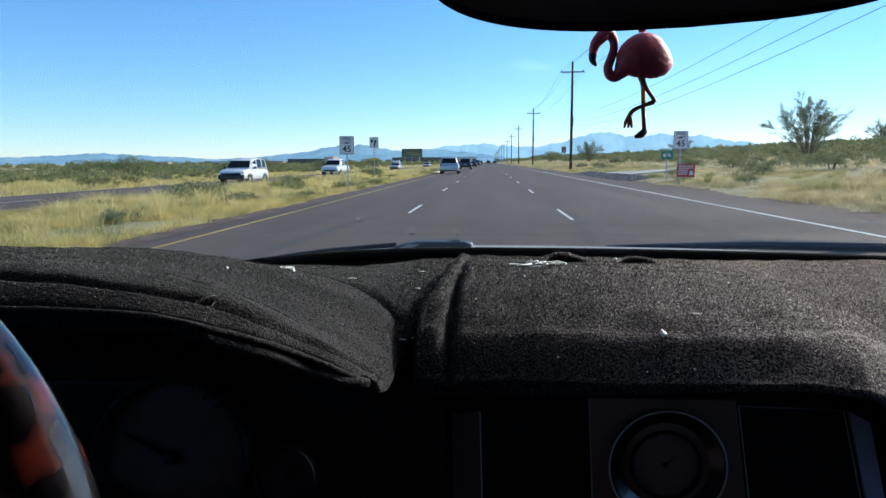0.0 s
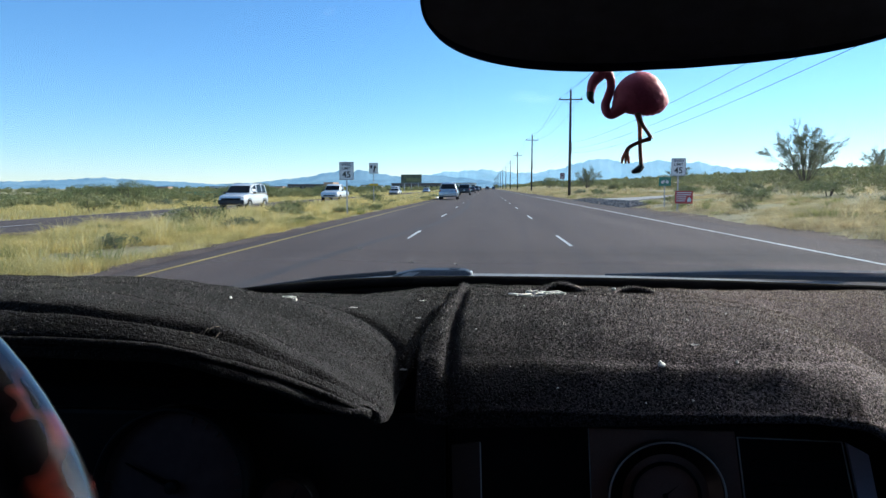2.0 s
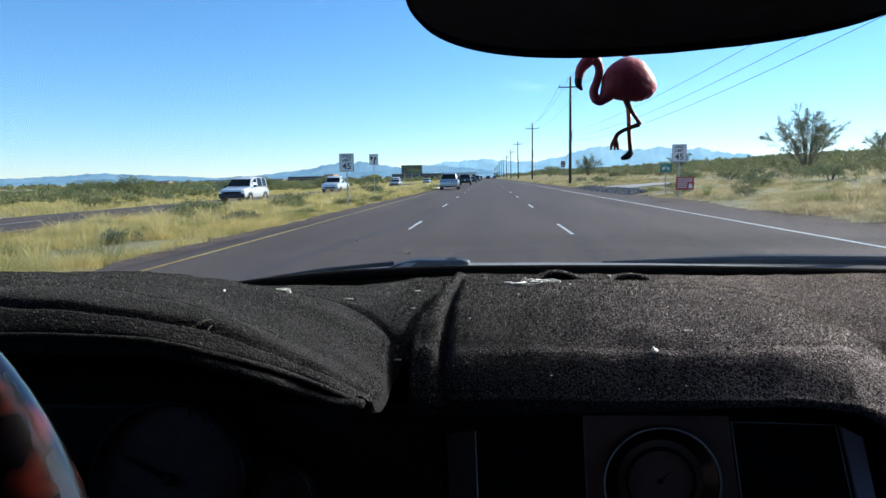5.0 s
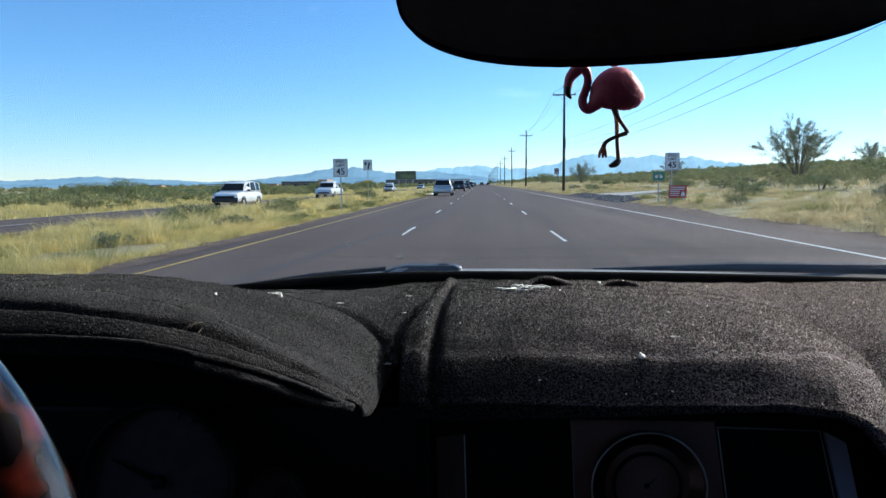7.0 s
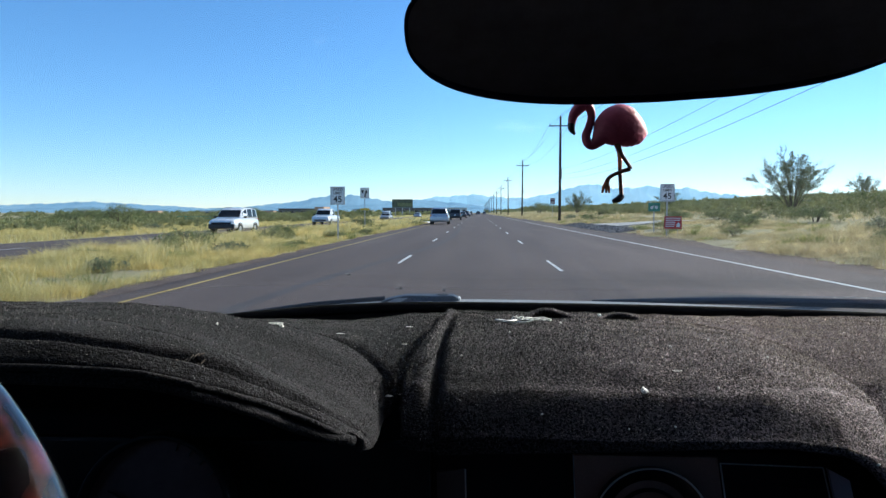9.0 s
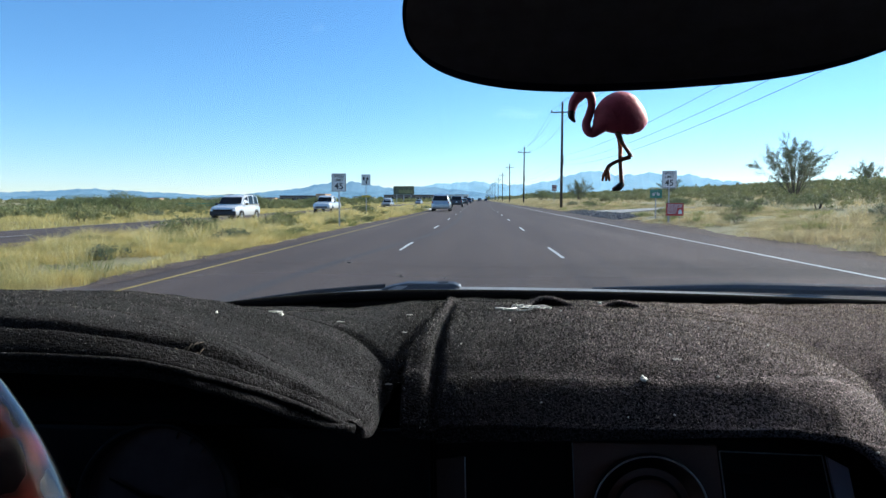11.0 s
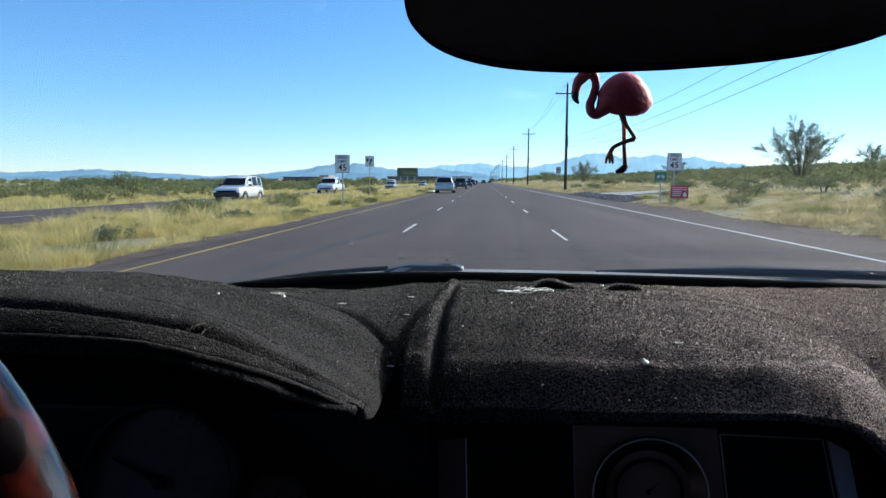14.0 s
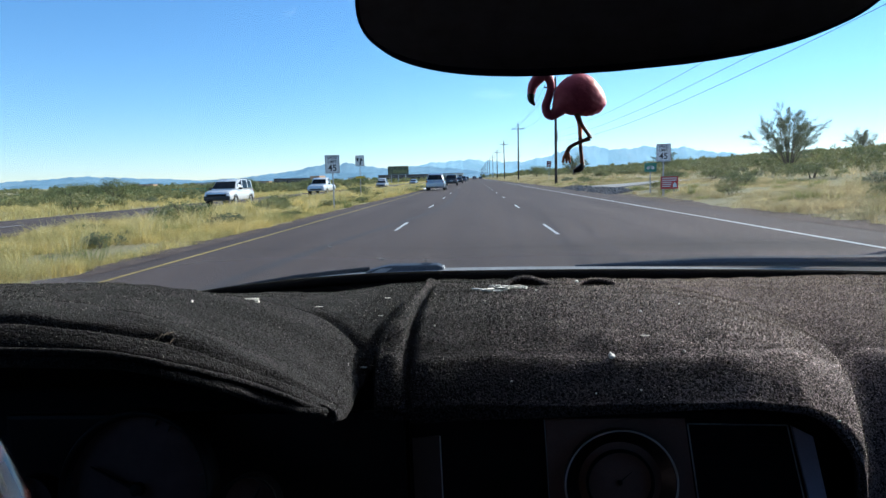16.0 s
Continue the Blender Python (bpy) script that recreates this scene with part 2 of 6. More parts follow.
WIRE = surface("weathered_cable", (0.008, 0.008, 0.008), (0.016, 0.016, 0.016), 5, 0.6, relief=0.0)
CERAMIC = surface("brown_insulator_glaze", (0.09, 0.04, 0.025), (0.14, 0.065, 0.04), 8, 0.25, relief=0.0)
RUBBER = surface("tyre_rubber", (0.014, 0.014, 0.015), (0.028, 0.027, 0.026), 12, 0.85, relief=0.2)
ALLOY = surface("alloy_rim", (0.42, 0.43, 0.44), (0.55, 0.56, 0.57), 9, 0.3, 0.9, relief=0.0)
CAR_GLASS = surface("tinted_car_glass", (0.012, 0.014, 0.016), (0.022, 0.025, 0.028), 2, 0.08, relief=0.0, coat=0.0)
TAIL_RED = surface("tail_lamp_red", (0.30, 0.012, 0.012), (0.42, 0.03, 0.025), 20, 0.2, relief=0.0, coat=0.6)
LAMP_CLEAR = surface("headlamp_lens", (0.55, 0.57, 0.60), (0.75, 0.77, 0.80), 20, 0.12, relief=0.0, coat=0.8)
BLACK_TRIM = surface("black_exterior_trim", (0.016, 0.016, 0.018), (0.03, 0.03, 0.032), 12, 0.6, relief=0.1)
BLACK_PLASTIC = surface("black_grained_plastic", (0.004, 0.004, 0.005), (0.008, 0.008, 0.010), 14, 0.55, grain=900, relief=0.25, depth=0.0004)
def matte(m):
    """Takes the gloss off a surface."""
    m.node_tree.nodes["Principled BSDF"].inputs["Specular IOR Level"].default_value = 0.04
    return m


BLACK_PLASTIC.node_tree.nodes["Principled BSDF"].inputs["Specular IOR Level"].default_value = 0.14
SEAL_RUBBER = matte(surface("matt_black_seal_rubber", (0.003, 0.003, 0.0035), (0.006, 0.006, 0.007), 12, 1.0, relief=0.1))
MIRROR_SHELL = surface("mirror_shell_plastic", (0.005, 0.005, 0.010), (0.009, 0.009, 0.018), 20, 0.8, grain=700, relief=0.15, depth=0.0003)
SATIN_TRIM = surface("satin_silver_trim", (0.42, 0.43, 0.46), (0.52, 0.53, 0.56), 20, 0.4, 0.5, grain=300, relief=0.05, depth=0.0002)
GAUGE_FACE = matte(surface("gauge_face", (0.070, 0.046, 0.048), (0.090, 0.060, 0.062), 10, 0.6, relief=0.0))
HEADLINER = surface("headliner_cloth", (0.036, 0.031, 0.042), (0.056, 0.049, 0.064), 8, 0.95, grain=500, relief=0.3, depth=0.0005)
COWL_GREY = surface("cowl_panel_grey", (0.26, 0.265, 0.27), (0.36, 0.365, 0.37), 12, 0.95, grain=200, relief=0.15, depth=0.0005)
COWL_BLUE = surface("wiper_bluegrey_coating", (0.034, 0.046, 0.064), (0.05, 0.066, 0.088), 5, 0.6, 0.0, relief=0.05)
PANEL_DARK = surface("dark_brown_panel", (0.075, 0.050, 0.047), (0.10, 0.068, 0.063), 14, 0.5, grain=900, relief=0.2, depth=0.0004)
PANEL_DARK.node_tree.nodes["Principled BSDF"].inputs["Specular IOR Level"].default_value = 0.15
MIRROR_SHELL.node_tree.nodes["Principled BSDF"].inputs["Specular IOR Level"].default_value = 0.0
DIM_PRINT = surface("dim_dial_print", (0.018, 0.018, 0.02), (0.024, 0.024, 0.026), 14, 0.6, relief=0.0)
SATIN_DARK = surface("dark_satin_metal", (0.26, 0.28, 0.33), (0.34, 0.36, 0.42), 20, 0.35, 0.6, grain=300, relief=0.05, depth=0.0002)
DISH_GLOSS = surface("glossy_dark_dish", (0.075, 0.06, 0.058), (0.095, 0.08, 0.078), 20, 0.3, 1.0, relief=0.0, coat=0.4)
PANEL_BROWN = surface("satin_brown_panel", (0.19, 0.108, 0.088), (0.25, 0.14, 0.115), 14, 0.5, grain=900, relief=0.2, depth=0.0004)
PANEL_BROWN.node_tree.nodes["Principled BSDF"].inputs["Specular IOR Level"].default_value = 0.03
RIM_BRONZE = surface("dim_bronze_trim", (0.55, 0.46, 0.42), (0.66, 0.56, 0.52), 20, 0.45, 0.4, grain=300, relief=0.05, depth=0.0002)
# pale slate base stands in for sky reflected in the panel
PANEL_SHEEN = surface("painted_sheen_panel", (0.50, 0.46, 0.58), (0.56, 0.52, 0.64), 14, 0.35, grain=900, relief=0.1, depth=0.0003)
TEAL_PAINT = surface("teal_rail_paint", (0.02, 0.22, 0.17), (0.03, 0.28, 0.22), 4, 0.5, relief=0.0)
KERB_WHITE = surface("whitewashed_kerb_concrete", (0.55, 0.54, 0.52), (0.74, 0.73, 0.70), 2, 0.85, relief=0.3)
AGAVE = surface("blue_green_agave", (0.10, 0.15, 0.12), (0.16, 0.22, 0.18), 5, 0.6, relief=0.1)
SIGN_MAROON = surface("maroon_sign_sheet", (0.10, 0.02, 0.035), (0.15, 0.03, 0.05), 4, 0.5, relief=0.0)
LINT = surface("white_lint", (0.55, 0.54, 0.52), (0.75, 0.74, 0.72), 200, 0.95, grain=900, relief=0.4, depth=0.0005)
SMEAR = surface("dried_pale_smear", (0.16, 0.17, 0.18), (0.26, 0.27, 0.28), 300, 0.8, relief=0.0)
STRAW_STITCH = surface("straw_coloured_stitch", (0.045, 0.035, 0.028), (0.085, 0.066, 0.054), 200, 0.9, grain=900, relief=0.4, depth=0.0005)
PINK = surface("flamingo_pink_plastic", (0.29, 0.036, 0.085), (0.42, 0.072, 0.12), 60, 0.55, grain=320, relief=0.45, depth=0.0007)
ORANGE_LEG = surface("flamingo_orange_leg", (0.48, 0.13, 0.06), (0.62, 0.22, 0.10), 90, 0.5, relief=0.0)
DARK_LEG = surface("flamingo_dark_leg", (0.05, 0.018, 0.014), (0.20, 0.055, 0.02), 120, 0.6, relief=0.0)
BEAK_BLACK = surface("flamingo_black_beak", (0.012, 0.01, 0.012), (0.03, 0.025, 0.03), 90, 0.4, relief=0.0)
MOUNTAIN_NEAR = far_material("painted_haze_mountain", (0.165, 0.295, 0.44), (0.22, 0.355, 0.49), 1.0)
MOUNTAIN_FAR = far_material("pale_painted_haze_mountain", (0.275, 0.47, 0.64), (0.33, 0.52, 0.68), 1.0)
WALL_BROWN = surface("brown_block_wall", (0.10, 0.085, 0.08), (0.15, 0.125, 0.11), 0.3, 0.9, relief=0.1)
WALL_TAN = surface("tan_stucco", (0.42, 0.27, 0.18), (0.52, 0.35, 0.24), 0.3, 0.9, relief=0.1)
WALL_PALE = surface("pale_stucco", (0.55, 0.53, 0.50), (0.68, 0.66, 0.62), 0.3, 0.9, relief=0.1)
ROOF_GREY = surface("grey_flat_roof", (0.16, 0.16, 0.17), (0.24, 0.24, 0.25), 0.3, 0.9, relief=0.1)
BOARD_GREEN = surface("billboard_olive_print", (0.14, 0.16, 0.07), (0.22, 0.22, 0.11), 0.5, 0.8, relief=0.0)
BOARD_DARK = surface("billboard_dark_face", (0.05, 0.06, 0.05), (0.16, 0.17, 0.10), 0.5, 0.8, relief=0.0)
PAINT_SILVER = surface("silver_car_paint", (0.40, 0.42, 0.45), (0.46, 0.48, 0.51), 1, 0.3, 0.5, relief=0.0, coat=0.8)
PAINT_WHITE = surface("white_car_paint", (0.72, 0.73, 0.74), (0.78, 0.79, 0.80), 1, 0.35, 0.0, relief=0.0, coat=0.8)
PAINT_DARK = surface("charcoal_car_paint", (0.035, 0.038, 0.045), (0.05, 0.053, 0.06), 1, 0.3, 0.4, relief=0.0, coat=0.8)
PAINT_BLUE = surface("darkblue_car_paint", (0.03, 0.05, 0.09), (0.045, 0.07, 0.12), 1, 0.3, 0.4, relief=0.0, coat=0.8)
PAINT_BEIGE = surface("champagne_car_paint", (0.42, 0.38, 0.31), (0.50, 0.45, 0.37), 1, 0.3, 0.4, relief=0.0, coat=0.8)


# ---- mesh helpers ----
def mesh_of(name, bm, material):
    me = bpy.data.meshes.new(name)
    bm.to_mesh(me)
    bm.free()
    for m in (material if isinstance(material, (list, tuple)) else [material]):
        me.materials.append(m)
    return me


def smooth(me, on=True):
    me.polygons.foreach_set("use_smooth", [on] * len(me.polygons))
    return me


def part(name, bm, material, parent, label="", m=None, soft=False):
    """One mesh object under a thing or a part."""
    ob = new(name, smooth(mesh_of(name, bm, material), soft))
    ob.parent = parent
    if m is not None:
        ob.matrix_basis = m
    return tagged(ob, label)


def thing(name, bm, material, label, category, group="", kind="", m=None, soft=False):
    ob = new(name, smooth(mesh_of(name, bm, material), soft))
    if m is not None:
        ob.matrix_basis = m
    return tagged(ob, label, category, group, kind)


def holder(name, m, label, category, group="", kind=""):
    ob = new(name)
    ob.empty_display_size = 0.1
    ob.matrix_basis = m
    return tagged(ob, label, category, group, kind)


def raw(name, verts, faces, material, soft=False):
    me = bpy.data.meshes.new(name)
    me.from_pydata(verts, [], faces)
    me.materials.append(material)
    return smooth(me, soft)


def box(bm, x0, x1, y0, y1, z0, z1, bevel=0.0, mat=0, seg=2):
    made = bmesh.ops.create_cube(bm, size=1.0, matrix=Matrix.LocRotScale(((x0 + x1) / 2, (y0 + y1) / 2, (z0 + z1) / 2), None, (x1 - x0, y1 - y0, z1 - z0)))
    vs = made["verts"]
    for f in {f for v in vs for f in v.link_faces}:
        f.material_index = mat
    if bevel:
        es = list({e for v in vs for e in v.link_edges})
        bmesh.ops.bevel(bm, geom=es, offset=bevel, segments=seg, profile=0.6, affect="EDGES")
    return vs


def boxed(*args, **kw):
    bm = bmesh.new()
    box(bm, *args, **kw)
    return bm


def tube(bm, path, radii, sides=8, mat=0, caps=True):
    """A round tube along points, with a radius (or rx, ry) at each."""
    pts = [Vector(p) for p in path]
    radii = radii if isinstance(radii, (list, tuple)) else [radii] * len(pts)
    rings, side = [], None
    for n, p in enumerate(pts):
        ahead = (pts[min(n + 1, len(pts) - 1)] - pts[max(n - 1, 0)]).normalized()
        if side is None:
            side = ahead.orthogonal().normalized()
        side = (side - ahead * side.dot(ahead)).normalized()
        up = ahead.cross(side)
        rings.append([bm.verts.new(p + radii[n] * (math.cos(a) * side + math.sin(a) * up)) for a in (2 * math.pi * k / sides for k in range(sides))])
    for a, b in zip(rings, rings[1:]):
        for k in range(sides):
            bm.faces.new((a[k], a[(k + 1) % sides], b[(k + 1) % sides], b[k])).material_index = mat
    if caps:
        bm.faces.new(list(reversed(rings[0]))).material_index = mat
        bm.faces.new(rings[-1]).material_index = mat
    return bm


def tubed(*args, **kw):
    return tube(bmesh.new(), *args, **kw)


def lathe(profile, sides=32, axis="y", mat=0):
    """Turns (radius, along) pairs round an axis."""
    bm = bmesh.new()
    rings = []
    for r, h in profile:
        ring = []
        for k in range(sides):
            a = 2 * math.pi * k / sides
            c, s = r * math.cos(a), r * math.sin(a)
            ring.append(bm.verts.new((c, h, s) if axis == "y" else (h, c, s) if axis == "x" else (c, s, h)))
        rings.append(ring)
    for a, b in zip(rings, rings[1:]):
        for k in range(sides):
            bm.faces.new((a[k], a[(k + 1) % sides], b[(k + 1) % sides], b[k])).material_index = mat
    if profile[0][0] > 1e-6:
        bm.faces.new(rings[0])
    if profile[-1][0] > 1e-6:
        bm.faces.new(list(reversed(rings[-1])))
    bmesh.ops.remove_doubles(bm, verts=bm.verts, dist=1e-6)
    bmesh.ops.recalc_face_normals(bm, faces=bm.faces)
    return bm


def prism(outline, lo, hi, axis="x", bevel=0.0, seg=2):
    """A closed outline drawn out between lo and hi along an axis."""
    bm = bmesh.new()
    put = {"x": lambda a, b, h: (h, a, b), "y": lambda a, b, h: (a, h, b), "z": lambda a, b, h: (a, b, h)}[axis]
    one, two = ([bm.verts.new(put(a, b, h)) for a, b in outline] for h in (lo, hi))
    bm.faces.new(one)
    bm.faces.new(list(reversed(two)))
    for k in range(len(outline)):
        j = (k + 1) % len(outline)
        bm.faces.new((one[k], two[k], two[j], one[j]))
    bmesh.ops.recalc_face_normals(bm, faces=bm.faces)
    if bevel:
        bmesh.ops.bevel(bm, geom=list(bm.edges), offset=bevel, segments=seg, profile=0.6, affect="EDGES")
    return bm


def curve_of(*pairs):
    """A smooth-stepped function through (at, value) pairs."""
    xs, ys = zip(*pairs)
    return lambda v: np.interp(v, xs, ys)


def lettering(text, size, parent, material, m, name="lettering", depth=0.002):
    """Raised print from the built-in font, as a mesh part."""
    cu = bpy.data.curves.new(name, "FONT")
    cu.body, cu.size, cu.align_x, cu.align_y, cu.extrude = text, size, "CENTER", "CENTER", depth
    cu.offset = size * 0.018
    tmp = new(name, cu)
    me = bpy.data.meshes.new_from_object(tmp.evaluated_get(bpy.context.evaluated_depsgraph_get()))
    bpy.data.objects.remove(tmp)
    me.materials.clear()
    me.materials.append(material)
    ob = new(name, me)
    ob.parent = parent
    ob.matrix_basis = m
    return ob


# ---- land ----
ROAD_L, ROAD_R = -5.45, 7.9             # edges of the asphalt
OPP_L, OPP_R, OPP_Z = -22.0, -14.6, -0.22   # the carriageway of the oncoming traffic
GROUND_X = curve_of((-4600, 0), (-900, -1.5), (-200, -1.6), (-60, -1.0), (-30, -0.34), (-22.6, -0.26), (-14.0, -0.26), (-9.5, -0.20), (-5.9, -0.04), (-5.3, -0.12),
                    (7.7, -0.12), (8.3, -0.02), (9.5, 0.18), (13, 0.45), (20, 0.9), (40, 2.1), (80, 4.5), (150, 7.1), (300, 9.6), (900, 9.0), (4600, 0))
RELIEF_X = curve_of((-400, 0.5), (-60, 0.25), (-23, 0.05), (-22, 0.0), (-14.6, 0.0), (-11, 0.07), (-5.8, 0.02), (-5.5, 0), (7.9, 0), (8.4, 0.02), (11, 0.08), (40, 0.2), (200, 0.5))


def ground_z(x, y):
    """Height of the land at arrays of places."""
    wob = np.sin(x * 0.31 + 1.3 * np.sin(y * 0.17)) * np.sin(y * 0.23 + 0.7) + 0.5 * np.sin(x * 0.9 + y * 0.71) * np.sin(y * 0.83 - x * 0.3)
    return GROUND_X(x) + RELIEF_X(x) * wob


def grid_mesh(name, xs, ys, zfun, material, soft=True):
    gx, gy = np.meshgrid(xs, ys)
    verts = np.stack([gx.ravel(), gy.ravel(), zfun(gx.ravel(), gy.ravel())], 1)
    w = len(xs)
    faces = [(r * w + c, r * w + c + 1, (r + 1) * w + c + 1, (r + 1) * w + c) for r in range(len(ys) - 1) for c in range(w - 1)]
    return raw(name, verts.tolist(), faces, material, soft)


gxs = np.concatenate([[-4600, -2500, -1400, -900, -600, -400], np.arange(-300, -60, 15), np.arange(-60, -24, 2.0), np.arange(-24, 24, 0.5), np.arange(24, 60, 2.0), np.arange(60, 300, 15), [300, 450, 700, 1100, 1900, 3200, 4600]])
gys = np.concatenate([[-300, -150, -80], np.arange(-40, 60, 1.0), np.arange(60, 160, 2.5), np.arange(160, 500, 12), [500, 600, 750, 950, 1250, 1700, 2300, 3000, 3800, 4600]])
ground = tagged(new("ground", grid_mesh("ground", gxs, gys, ground_z, WEEDY_SOIL)), "dry tan desert soil beside the highway", "ground", kind="structure")


def strip(name, x0, x1, y0, y1, z0, z1, material):
    return mesh_of(name, boxed(x0, x1, y0, y1, z0, z1), material)


road = tagged(new("road", strip("road", ROAD_L, ROAD_R, -250, 2600, -0.3, 0.0, ASPHALT)), "worn grey asphalt highway with three lanes", "road", kind="structure")
road_oncoming = tagged(new("road_oncoming", strip("road_oncoming", OPP_L, OPP_R, -250, 2600, OPP_Z - 0.3, OPP_Z, ASPHALT)), "worn asphalt carriageway beyond the grassy median", "road", kind="structure")


def ragged_strip(name, x_in, x_out, z, material, label, amp=0.35, seed=1):
    """A gravelly edge along the asphalt with an uneven outer border."""
    rng = np.random.default_rng(seed)
    ys = np.concatenate([np.arange(-20, 90, 0.5), np.arange(90, 400, 5.0)])
    out = x_out + amp * (0.6 * np.sin(ys * 0.9) * np.sin(ys * 0.23) + rng.normal(0, 0.3, len(ys)))
    verts, faces = [], []
    for y, o in zip(ys, out):
        verts += [(x_in, y, z), ((x_in + o) / 2, y, float(z + 0.012)), (float(o), y, float(max(z - 0.01, ground_z(np.array([o]), np.array([y]))[0] + 0.012)))]
    for k in range(len(ys) - 1):
        a = 3 * k
        for j in (0, 1):
            faces.append((a + j, a + j + 1, a + j + 4, a + j + 3))
    return tagged(new(name, raw(name, verts, faces, material, True)), label, "verge", kind="structure")


ragged_strip("verge_median", ROAD_L + 0.05, ROAD_L - 0.50, 0.006, GRAVEL, "brown gravel edge between asphalt and median grass", seed=3)
ragged_strip("verge_outer", ROAD_R - 0.05, ROAD_R + 0.8, 0.006, GRAVEL, "brown gravel edge of the road shoulder", seed=4)


def line_mark(name, x, y0, y1, width, material, label, z=0.0):
    """A painted line with slightly eaten edges."""
    n = max(2, int(min(y1 - y0, 160) / 0.5))
    ys = np.linspace(y0, y1, n)
    jit = np.random.default_rng(int(abs(x * 10 + y0))).normal(0, 0.006, (n, 2))
    verts = []
    for y, (a, b) in zip(ys, jit):
        verts += [(x - width / 2 + a, float(y), z + 0.004), (x + width / 2 + b, float(y), z + 0.004)]
    faces = [(2 * k, 2 * k + 1, 2 * k + 3, 2 * k + 2) for k in range(n - 1)]
    return tagged(new(name, raw(name, verts, faces, material)), label, "road marking", kind="structure")


line_mark("edge_line_yellow", -4.9, -20, 900, 0.075, YELLOW_PAINT, "faded yellow edge line along the median")
line_mark("edge_line_white", 6.3, -20, 900, 0.11, WHITE_PAINT, "worn white edge line along the shoulder")
line_mark("edge_line_white", -15.3, -20, 500, 0.12, YELLOW_PAINT, "faded yellow edge line of the oncoming lanes", OPP_Z)
for lane_x, first in ((-1.93, 15.8), (1.77, 13.9)):
    for k in range(-1, 24):
        y = first + 12.2 * k
        tagged(line_mark("lane_dash", lane_x, y, y + 3.05, 0.08, WHITE_PAINT, "worn white lane dash on the asphalt"), group="lane dashes")
for k in range(0, 14):
    y = 11.0 + 12.2 * k
    tagged(line_mark("lane_dash", -18.6, y, y + 3.05, 0.115, WHITE_PAINT, "worn white lane dash on the asphalt", OPP_Z), group="lane dashes")


def tyre_mark(x_off):
    """A curving tyre mark that drifts over the inner lane towards the lane dashes."""
    ys = np.linspace(7, 62, 80)
    xs = -3.4 + 2.1 / (1 + np.exp(-(ys - 17) / 4.5)) - 0.4 * np.clip((ys - 35) / 27, 0, 1) ** 2 + x_off
    verts = [p for x, y in zip(xs, ys) for p in ((float(x) - 0.13, float(y), 0.0016), (float(x) + 0.13, float(y), 0.0016))]
    faces = [(2 * k, 2 * k + 1, 2 * k + 3, 2 * k + 2) for k in range(79)]
    return tagged(new("tyre_mark", raw("tyre_mark", verts, faces, SKID)), "faint dark tyre mark curving over the asphalt", "tyre mark", kind="structure")


tyre_mark(0.0)

# ---- mountains ----
def range_mesh(name, skyline, dist, material, label, seed, jag):
    """A mountain range: a crest over bearings, with spurs falling towards the plain. skyline: (across, height) as shares of the distance."""
    xs, hs = zip(*skyline)
    rng = np.random.default_rng(seed)
    u = np.linspace(xs[0], xs[-1], 420)
    h = np.interp(u, xs, hs)
    for f, a in ((45, 0.9), (110, 1.1), (240, 1.0), (520, 0.6)):
        h = h + jag * a * (np.abs(np.sin(u * f + rng.uniform(0, 6))) - 0.5) * np.clip(h / 0.02, 0.2, 1.3)
    rows, verts = 9, []
    for r in range(rows):
        s = r / (rows - 1)
        spur = 0.02 * np.sin(u * 95 + 5 * s + rng.uniform(0, 6)) * s * (1 - s) * 4
        back = 1.0 + 0.10 * (1 - s)
        for uu, hh, sp in zip(u, h, spur):
            verts.append((uu * dist * back, dist * (back - 0.10) * (1 + sp), 1.2 + max(hh, 0.0005) * dist * (1 - s) ** 1.25 * (1 + 6 * sp) - 8 * s))
    n = len(u)
    faces = [(r * n + c, r * n + c + 1, (r + 1) * n + c + 1, (r + 1) * n + c) for r in range(rows - 1) for c in range(n - 1)]
    return tagged(new(name, raw(name, verts, faces, material, True)), label, "mountains", kind="structure")


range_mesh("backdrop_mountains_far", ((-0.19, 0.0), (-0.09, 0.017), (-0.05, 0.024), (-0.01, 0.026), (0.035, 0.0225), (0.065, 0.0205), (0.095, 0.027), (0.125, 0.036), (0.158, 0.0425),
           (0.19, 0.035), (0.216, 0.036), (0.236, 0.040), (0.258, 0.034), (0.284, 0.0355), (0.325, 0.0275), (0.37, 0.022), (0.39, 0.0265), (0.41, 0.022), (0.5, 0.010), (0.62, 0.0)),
           4400, MOUNTAIN_FAR, "pale blue mountain range with painted haze", 5, 0.0013)
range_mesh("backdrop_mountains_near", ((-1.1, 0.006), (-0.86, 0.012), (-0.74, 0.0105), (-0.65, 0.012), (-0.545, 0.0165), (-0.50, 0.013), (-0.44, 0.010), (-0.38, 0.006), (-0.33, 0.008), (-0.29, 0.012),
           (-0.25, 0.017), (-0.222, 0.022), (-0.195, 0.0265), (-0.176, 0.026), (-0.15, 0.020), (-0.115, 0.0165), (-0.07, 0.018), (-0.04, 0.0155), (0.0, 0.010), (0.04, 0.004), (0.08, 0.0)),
           3800, MOUNTAIN_NEAR, "blue mountain ridge on the horizon with painted haze", 9, 0.0016)


